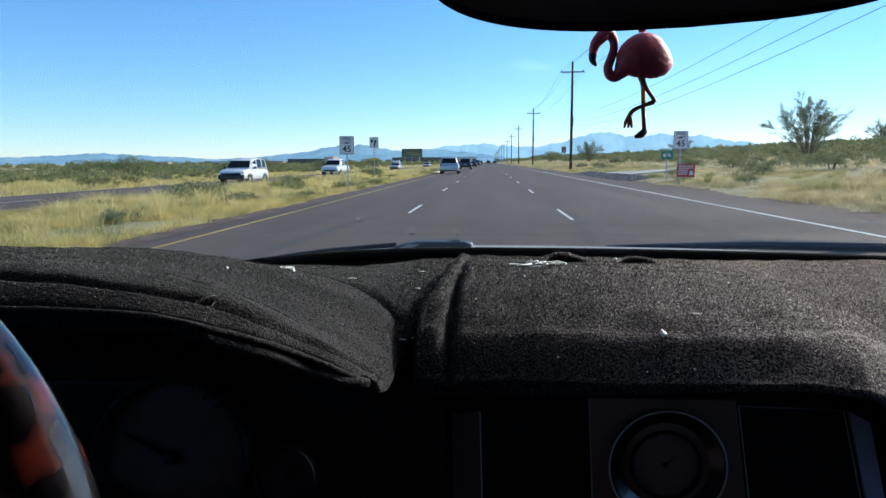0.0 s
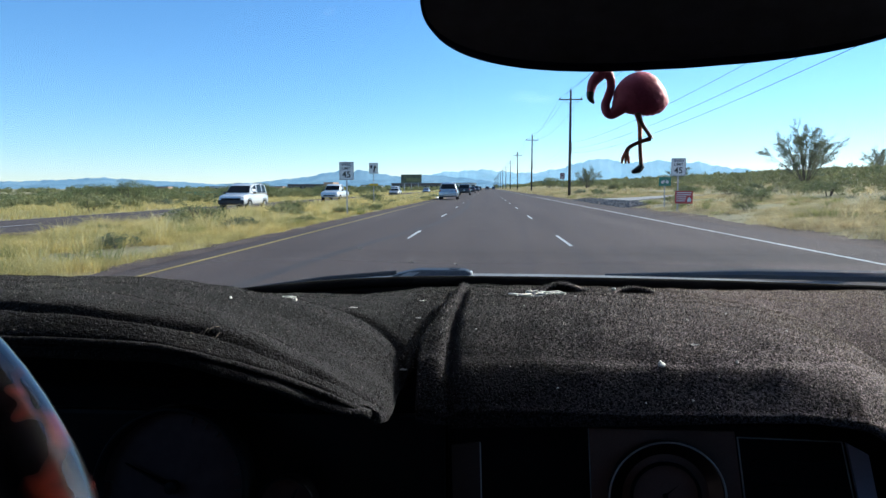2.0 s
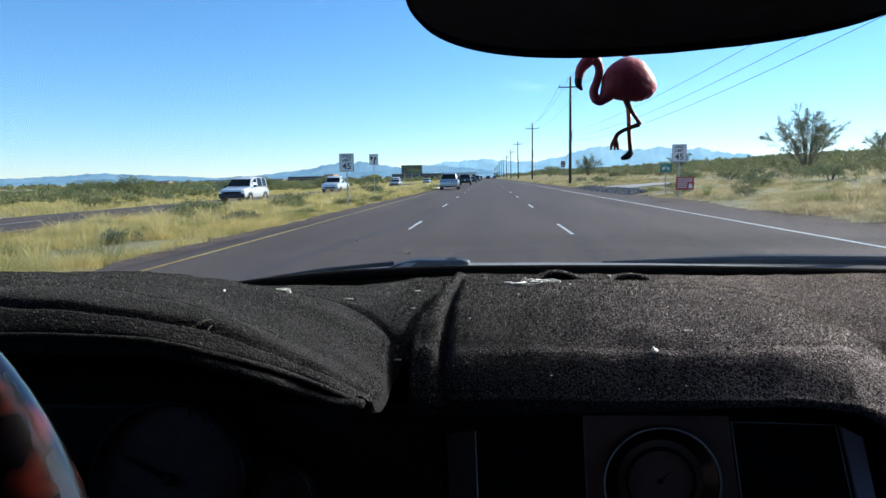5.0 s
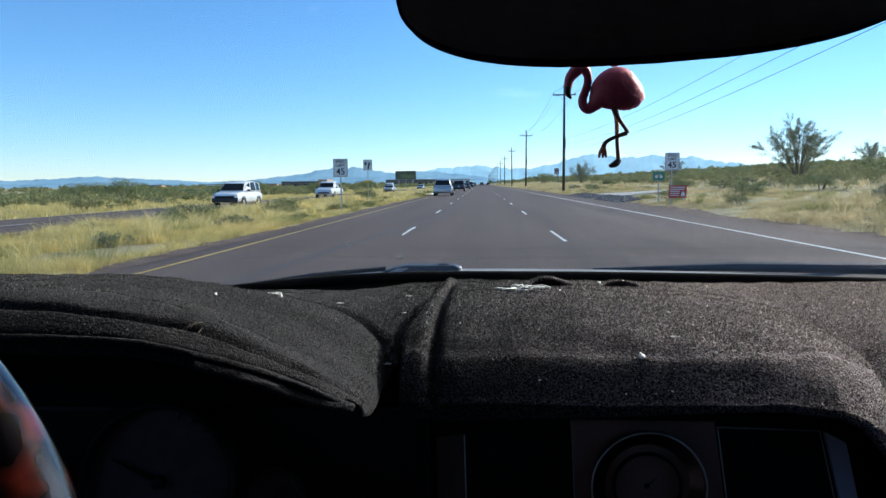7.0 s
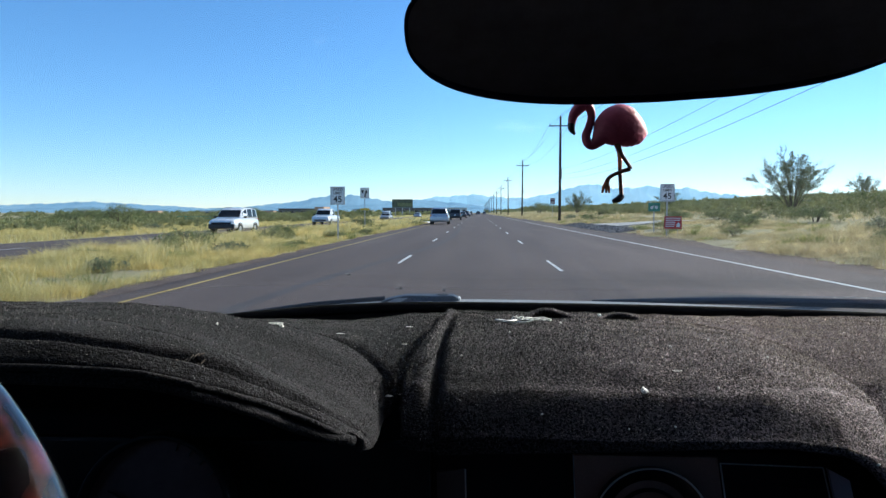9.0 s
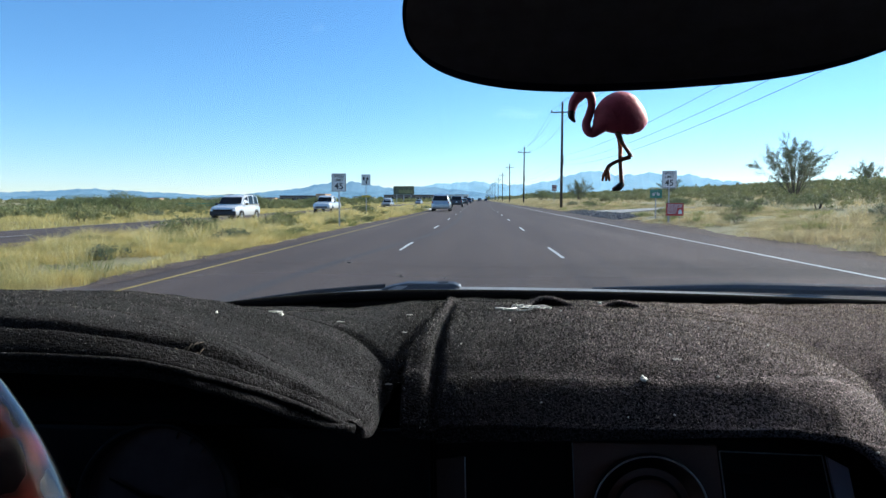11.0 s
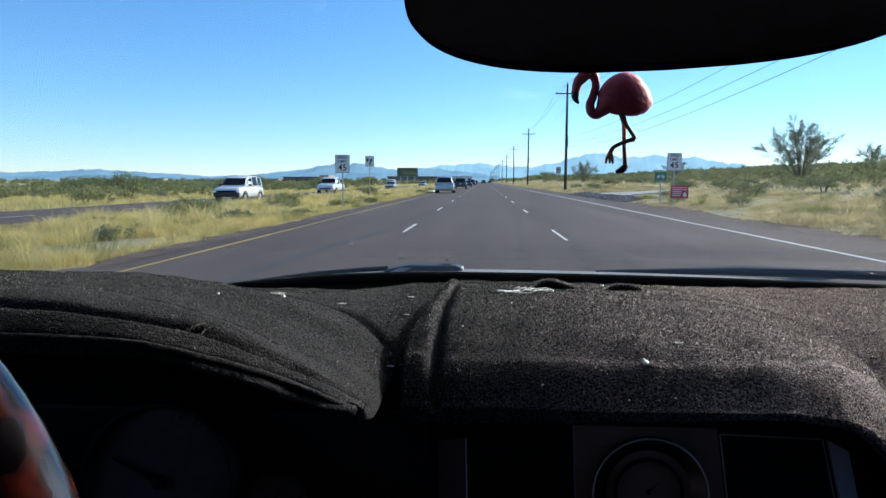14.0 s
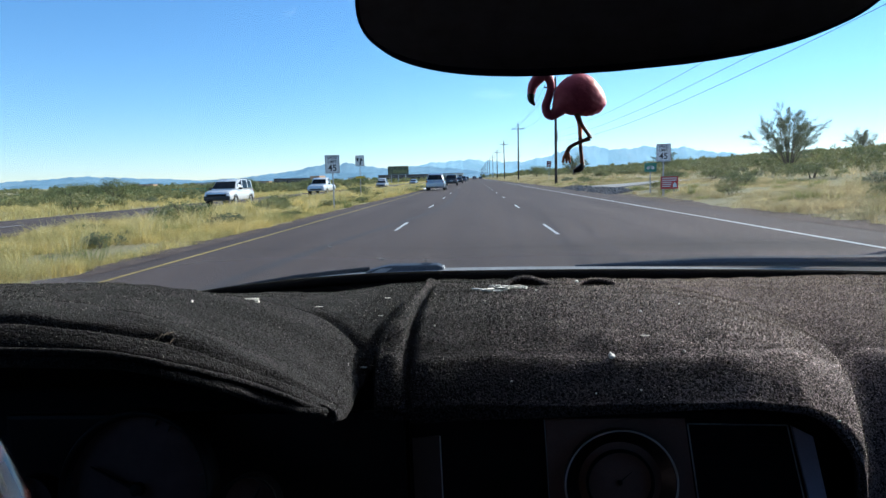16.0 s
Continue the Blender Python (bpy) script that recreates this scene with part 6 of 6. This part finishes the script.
def blades(name, spots, height, width, per, material, label, seed, lean=0.45, spread=0.10, simple=False):
    """Tufts of grass, every blade a bent, tapering strip."""
    rng = np.random.default_rng(seed)
    n = len(spots) * per
    base = np.repeat(spots, per, 0)
    tall = np.repeat(rng.uniform(0.55, 1.15, len(spots)), per) * rng.uniform(0.6, 1.1, n) * (height if np.isscalar(height) else np.repeat(height, per))
    wide = (width if np.isscalar(width) else np.repeat(width, per)) * rng.uniform(0.7, 1.3, n)
    a, r = rng.uniform(0, 2 * np.pi, n), np.abs(rng.normal(0, spread, n)) * (1 if np.isscalar(width) else 1 + np.repeat(width, per) * 12)
    px, py = base[:, 0] + r * np.cos(a), base[:, 1] + r * np.sin(a)
    pz = ground_z(px, py) - 0.02
    way = a + rng.normal(0, 0.6, n)
    out = lean * tall * rng.uniform(0.2, 1.2, n)
    f = rng.uniform(0, np.pi, n)
    wx, wy = np.cos(f) * wide / 2, np.sin(f) * wide / 2
    if simple:
        tx, ty, tz = px + out * np.cos(way), py + out * np.sin(way), pz + tall * rng.uniform(0.85, 1.0, n)
        v = np.stack([np.stack([px - wx, py - wy, pz], 1), np.stack([px + wx, py + wy, pz], 1), np.stack([tx, ty, tz], 1)], 1).reshape(-1, 3)
        return tagged(new(name, tri_mesh(name, v, material)), label, "grass", kind="stuff")
    mx, my, mz = px + 0.35 * out * np.cos(way), py + 0.35 * out * np.sin(way), pz + 0.6 * tall
    tx, ty, tz = px + out * np.cos(way), py + out * np.sin(way), pz + tall * rng.uniform(0.85, 1.0, n)
    v = np.stack([np.stack([px - wx, py - wy, pz], 1), np.stack([px + wx, py + wy, pz], 1), np.stack([mx + 0.7 * wx, my + 0.7 * wy, mz], 1), np.stack([mx - 0.7 * wx, my - 0.7 * wy, mz], 1), np.stack([tx, ty, tz], 1)], 1).reshape(-1, 3)
    k = np.arange(n)[:, None] * 5
    quads, tris = k + np.array([0, 1, 2, 3]), k + np.array([3, 2, 4])
    me = bpy.data.meshes.new(name)
    me.vertices.add(len(v))
    me.vertices.foreach_set("co", v.ravel())
    loops = np.concatenate([quads, tris], 1).ravel()
    me.loops.add(len(loops))
    me.loops.foreach_set("vertex_index", loops)
    starts = (np.arange(n)[:, None] * 7 + np.array([0, 4])).ravel()
    me.polygons.add(2 * n)
    me.polygons.foreach_set("loop_start", starts)
    me.update(calc_edges=True)
    me.materials.append(material)
    return tagged(new(name, me), label, "grass", kind="stuff")


def spots_in(x0, x1, y0, y1, count, seed, gaps=0.5, near=1.0, skip=None):
    """Places strewn over a strip, denser near y0, with bare patches."""
    rng = np.random.default_rng(seed)
    out = np.empty((0, 2))
    while len(out) < count:
        u = rng.uniform(0, 1, 4 * count)
        x, y = rng.uniform(x0, x1, 4 * count), y0 + (y1 - y0) * u ** near
        keep = (np.sin(x * 0.9 + 1.7 * np.sin(y * 0.31)) * np.sin(y * 0.47 + x * 0.6) + 0.35 * np.sin(x * 3.1) * np.sin(y * 2.3 + x)) > rng.uniform(-1.6, 1.2, 4 * count) * (1 - gaps) - gaps * 0.2 - (1 - gaps) * 0.3
        if skip is not None:
            keep &= ~skip(x, y)
        out = np.concatenate([out, np.stack([x, y], 1)[keep]])
    return out[:count]


def swell(p):
    """Taller and lower stands of grass."""
    return 0.85 + 0.45 * np.sin(0.8 * p[:, 0] + 1.4 * np.sin(0.35 * p[:, 1])) * np.sin(0.55 * p[:, 1] + 0.4 * p[:, 0])


for nm, x0, x1, side_seed, mat, label, skip in (("median_grass", -14.2, -5.85, 11, GRASS_YELLOW, "tall yellowing dry grass on the median", None), ("roadside_grass", 8.55, 16.5, 21, GRASS_TAN, "dry tan grass along the road shoulder", on_drive)):
    near_spots = spots_in(x0, x1, 5, 40, 7000, side_seed, 0.80, 1.15, skip)
    blades(nm, near_spots, swell(near_spots) * 0.31 + 0.16 * (near_spots[:, 0] < -10.5) - 0.10 * (near_spots[:, 0] > 0), 0.008, 21, mat, label, side_seed, 0.95, 0.12)
    mid_spots = spots_in(x0, x1, 38, 130, 6500, side_seed + 1, 0.78, 1.3, skip)
    blades(nm, mid_spots, swell(mid_spots) * 0.33 + 0.16 * (mid_spots[:, 0] < -10.5) - 0.10 * (mid_spots[:, 0] > 0), 0.026, 12, mat, label, side_seed + 1, 0.85, 0.18)
    far_spots = spots_in(x0, x1, 125, 520, 4200, side_seed + 2, 0.35, 1.3)
    blades(nm, far_spots, 0.60, 0.14, 8, mat, label, side_seed + 2, 0.5, 0.4, True)
for nm, x0, x1, y0, y1, cnt, mat, sd in (("far_grass", -60, -22.6, 18, 160, 13000, GRASS_YELLOW, 31), ("far_grass", 18, 60, 22, 170, 4500, GRASS_TAN, 33), ("far_grass", -160, -23, 150, 520, 3600, GRASS_YELLOW, 35), ("far_grass", 19, 150, 150, 520, 2600, GRASS_TAN, 37)):
    sp = spots_in(x0, x1, y0, y1, cnt, sd, 0.4, 1.2)
    blades(nm, sp, 0.50, np.clip(sp[:, 1] * 0.0011, 0.04, 0.26), 8, mat, "dry desert grass between scrub bushes", sd, 0.5, 0.3, True)

for nm, x0, x1, cnt, mat, sd, tall, label in (("tussock_grass", -13.8, -6.25, 300, GRASS_STRAW, 71, 0.62, "tall straw-coloured tussock grass on the median"), ("tussock_grass", 8.9, 16.0, 110, GRASS_TAN, 73, 0.42, "straw-coloured tussock grass by the shoulder"),
                                              ("weeds", -13.8, -6.05, 300, GRASS_GREEN, 75, 0.34, "low green weeds in the median grass"), ("weeds", 8.7, 17.0, 110, GRASS_GREEN, 77, 0.30, "low green weeds in the roadside grass")):
    sp = spots_in(x0, x1, 7, 100, cnt, sd, 0.5, 1.35, on_drive)
    blades(nm, sp, tall * (0.75 + 0.5 * np.random.default_rng(sd).uniform(0, 1, len(sp))), np.clip(sp[:, 1] * 0.0007, 0.009, 0.05), 75, mat, label, sd, 0.85, 0.17)


def leaf_cloud(rng, centre, radius, height, count, leaf, flat=0.6, open_=0.55):
    """Corners of small leaf triangles gathered in clumps round branch ends, with gaps between."""
    clumps = max(5, count // 55)
    ca, cr = rng.uniform(0, 2 * np.pi, clumps), np.sqrt(rng.uniform(0.02, 1, clumps)) * radius * 0.82
    top = np.sqrt(np.clip(1 - (cr / radius) ** 2, 0.05, 1))
    cz = height * (0.16 + (0.70 * top - 0.05) * rng.uniform(0.25, 1.0, clumps))
    size = radius * rng.uniform(0.16, 0.38, clumps)
    pick = rng.integers(0, clumps, count)
    d = rng.normal(0, 1, (count, 3))
    d /= np.linalg.norm(d, axis=1, keepdims=True)
    d *= (rng.uniform(0.05, 1, (count, 1)) ** open_) * size[pick][:, None]
    d[:, 2] *= flat
    p = np.stack([ca * 0 + cr * np.cos(ca), cr * np.sin(ca), cz], 1)[pick] + d
    p[:, 2] = np.clip(p[:, 2], 0.03, None)
    e = rng.normal(0, 1, (count, 2, 3)) * leaf
    tri = np.stack([p, p + e[:, 0], p + e[:, 1] * 0.6], 1) + np.asarray(centre)
    return tri.reshape(-1, 3)


def shrub(name, m, radius, height, count, leaf, material, label, seed, category="shrub", group="", trunk=0.0):
    """A desert shrub or small tree: forking stems and an uneven crown of small leaves."""
    rng = np.random.default_rng(seed)
    s = holder(name, m, label, category, group)
    bm = bmesh.new()
    for k in range(5):
        a, r = rng.uniform(0, 2 * math.pi), radius * rng.uniform(0.3, 0.8)
        z = height * rng.uniform(0.55, 0.85)
        b = 0.06 * radius
        pts = [(b * math.cos(a), b * math.sin(a), -0.1), (0.3 * r * math.cos(a), 0.3 * r * math.sin(a), max(trunk, 0.35 * z)), (0.7 * r * math.cos(a + 0.2), 0.7 * r * math.sin(a + 0.2), 0.75 * z), (r * math.cos(a + 0.1), r * math.sin(a + 0.1), z)]
        tube(bm, pts, [0.024 * radius, 0.018 * radius, 0.010 * radius, 0.003 * radius], 6)
        for j in range(2):
            q = Vector(pts[2]) + Vector((rng.normal(0, 0.25) * radius, rng.normal(0, 0.25) * radius, rng.uniform(0.05, 0.3) * height))
            tube(bm, [pts[1 + j % 2], (Vector(pts[2]) + q) / 2, q], [0.014 * radius, 0.009 * radius, 0.003 * radius], 5)
    part("stems" if not trunk else "trunk", bm, BARK, s)
    v = leaf_cloud(rng, (0, 0, trunk * 0.7), radius, height - trunk * 0.7, count, leaf)
    ob = new("crown", tri_mesh("crown", v, material))
    ob.parent = s
    return s


KINDS = [shrub("shrub", pose(*at_ground(-7.6, 19.5)), 0.75, 0.55, 1500, 0.035, LEAF_GREY, "low grey-green shrub in dry grass", 41, group="roadside shrubs"),
         shrub("shrub", pose(*at_ground(13.2, 33.0)), 1.15, 0.85, 2200, 0.045, LEAF_OLIVE, "round olive-green shrub in dry grass", 42, group="roadside shrubs"),
         shrub("shrub", pose(*at_ground(-9.4, 30.0)), 0.95, 0.75, 1800, 0.045, LEAF_SCRUB, "straggling yellow-green shrub in dry grass", 43, group="roadside shrubs")]
rng = random.Random(5)
for n, (x, y, sc) in enumerate(((-8.2, 14.0, 0.7), (-10.6, 23.5, 1.1), (-7.3, 33.0, 0.6), (-8.1, 44.0, 0.8), (-10.4, 58.0, 1.2), (-7.6, 70.0, 0.8), (-9.0, 90.0, 1.3), (-7.4, 51.0, 0.6), (11.8, 19.0, 0.8), (15.2, 25.5, 1.2), (15.6, 52.0, 1.0), (10.6, 38.4, 0.7), (11.2, 65.5, 0.8),
                                (11.4, 66.0, 0.9), (16.0, 45.0, 1.3), (12.2, 88.0, 1.3), (18.0, 36.0, 1.2), (10.3, 27.0, 0.6), (17.5, 60.0, 1.4), (-11.4, 38.0, 1.0), (-25.0, 40.0, 1.3), (-27.5, 54.0, 1.5), (-24.6, 66.0, 1.2),
                                (-6.9, 24.5, 0.45), (-9.1, 17.0, 0.55), (-11.8, 19.5, 0.6), (-6.6, 38.5, 0.5), (-12.6, 28.0, 0.7), (-6.8, 61.0, 0.7), (-8.8, 52.0, 0.6), (-11.0, 75.0, 0.9), (-6.9, 81.0, 0.7),
                                (9.6, 33.0, 0.45), (14.4, 21.0, 0.7), (12.4, 74.0, 0.9))):
    copy_thing(KINDS[n % 3], Matrix.LocRotScale(at_ground(x, y), Euler((0, 0, rng.uniform(0, 6.28))), (1, 1, 1)) @ Matrix.Diagonal((1, 1, 1, 1))).scale = (sc, sc, sc * rng.uniform(0.85, 1.15))

def vase_tree(name, m, radius, height, stems, material, label, seed, group):
    """An airy desert tree: many stems fanning out from one foot, twigs along them and fine leaves on the twigs."""
    rng = np.random.default_rng(seed)
    s = holder(name, m, label, "tree", group)
    bm, leaves = bmesh.new(), []
    for k in range(stems):
        a = 2.4 * k + rng.uniform(-0.4, 0.4)
        out = (0.12 + 0.88 * ((k + 0.5) / stems) ** 0.75) * rng.uniform(0.9, 1.1)
        ring = np.array([math.cos(a), math.sin(a), 0.0])
        tip = ring * radius * out + np.array([0, 0, height * (1.04 - 0.36 * out ** 2) * rng.uniform(0.86, 1.06)])
        bend = ring * radius * out * 0.33 + np.array([0, 0, tip[2] * 0.52]) + rng.normal(0, 0.05, 3) * radius
        at = lambda u: (1 - u) ** 2 * ring * 0.05 * radius + 2 * u * (1 - u) * bend + u * u * tip
        tube(bm, [Vector(at(u) - np.array([0, 0, 0.12 * (u == 0)])) for u in (0, 0.25, 0.5, 0.75, 1.0)], [0.013 * radius, 0.010 * radius, 0.007 * radius, 0.004 * radius, 0.0015 * radius], 5)
        for j in range(17):
            u = rng.uniform(0.30, 1.0)
            foot = at(u)
            way = (at(min(1.0, u + 0.05)) - at(u - 0.05))
            way = way / np.linalg.norm(way) + rng.normal(0, 0.45, 3) + 0.35 * ring
            end = foot + way / np.linalg.norm(way) * height * rng.uniform(0.10, 0.26) * (1.25 - 0.5 * u)
            tube(bm, [Vector(foot), Vector((foot + end) / 2 + rng.normal(0, 0.03, 3)), Vector(end)], [0.0035 * radius, 0.0025 * radius, 0.001 * radius], 3)
            n = 105
            p = foot + (end - foot) * rng.uniform(0.25, 1.12, (n, 1)) + rng.normal(0, 0.028 * radius, (n, 3))
            e = rng.normal(0, 1, (n, 2, 3)) * 0.017 * radius
            leaves.append(np.stack([p, p + e[:, 0], p + e[:, 1] * 0.6], 1).reshape(-1, 3))
    part("trunk", bm, BARK, s)
    crown = new("crown", tri_mesh("crown", np.concatenate(leaves), material))
    crown.parent = s
    return s


tree = vase_tree("palo_verde_tree", pose(*at_ground(24.6, 53.0)), 2.8, 4.5, 18, LEAF_GREY, "airy grey-green desert tree among scrub", 51, "desert trees")
mesq = shrub("mesquite_tree", pose(*at_ground(-47, 84)), 3.2, 3.6, 6000, 0.085, LEAF_OLIVE, "dark olive mesquite tree beyond the road", 52, "tree", "desert trees", trunk=0.5)
for n, (x, y, sc) in enumerate(((-36, 92, 0.8), (-58, 96, 1.0), (-30, 118, 0.75), (-75, 118, 1.1), (22.5, 150, 1.1), (19, 205, 1.2), (34, 120, 0.8), (62, 92, 0.9), (85, 150, 1.2), (-52, 150, 1.1), (-90, 170, 1.2), (26, 260, 1.3), (-40, 230, 1.2))):
    copy_thing((tree, mesq)[n % 2 if x > 0 else 1], pose(*at_ground(x, y), 0, 0, 40 * n)).scale = (sc, sc, sc * 0.9)


def scrub_field(name, spots, radius, material, label, seed, per, squash=0.75):
    rng = np.random.default_rng(seed)
    z = ground_z(spots[:, 0], spots[:, 1])
    v = []
    for (x, y), zz in zip(spots, z):
        r = radius * rng.uniform(0.6, 1.35) * (1 + max(0, y - 150) / 600)
        v.append(leaf_cloud(rng, (x, y, zz), r, r * 2 * squash * rng.uniform(0.7, 1.2), per, 0.068 * r + 0.0007 * y))
    return tagged(new(name, tri_mesh(name, np.concatenate(v), material)), label, "scrub", kind="stuff")


scrub_field("desert_scrub", spots_in(-64, -24, 40, 150, 170, 61, 0.3, 1.2), 1.05, LEAF_SCRUB, "green desert scrub beyond the oncoming lanes", 61, 220, 0.55)
scrub_field("desert_scrub", spots_in(-130, -44, 62, 240, 900, 62, 0.55, 1.2), 1.3, LEAF_SCRUB, "green desert scrub beyond the oncoming lanes", 62, 150, 0.5)
scrub_field("desert_scrub", spots_in(-130, -50, 75, 240, 450, 68, 0.3, 1.2), 1.3, LEAF_OLIVE, "dark green desert scrub beyond the oncoming lanes", 68, 150, 0.5)
scrub_field("desert_scrub", spots_in(17, 40, 24, 110, 420, 63, 0.4, 1.2), 0.85, LEAF_SCRUB, "green desert scrub beyond the roadside grass", 63, 160, 0.55)
scrub_field("desert_scrub", spots_in(24, 125, 34, 230, 1700, 64, 0.65, 1.2), 1.15, LEAF_SCRUB, "green desert scrub beyond the roadside grass", 64, 120, 0.5)
scrub_field("desert_scrub", spots_in(26, 105, 50, 260, 550, 69, 0.3, 1.2), 1.2, LEAF_OLIVE, "dark green desert scrub beyond the roadside grass", 69, 130, 0.55)
scrub_field("desert_scrub", spots_in(-480, -26, 230, 800, 900, 65, 0.4, 1.1), 1.8, LEAF_SCRUB, "green desert scrub spreading to the horizon", 65, 100, 0.5)
scrub_field("desert_scrub", spots_in(20, 560, 200, 800, 1000, 66, 0.4, 1.1), 1.8, LEAF_SCRUB, "green desert scrub spreading to the horizon", 66, 100, 0.5)
scrub_field("desert_scrub", spots_in(-900, 900, 800, 1500, 550, 67, 0.2, 1.0, lambda x, y: (x > -26) & (x < 14)), 2.4, LEAF_OLIVE, "dark green scrub along the horizon", 67, 90, 0.5)
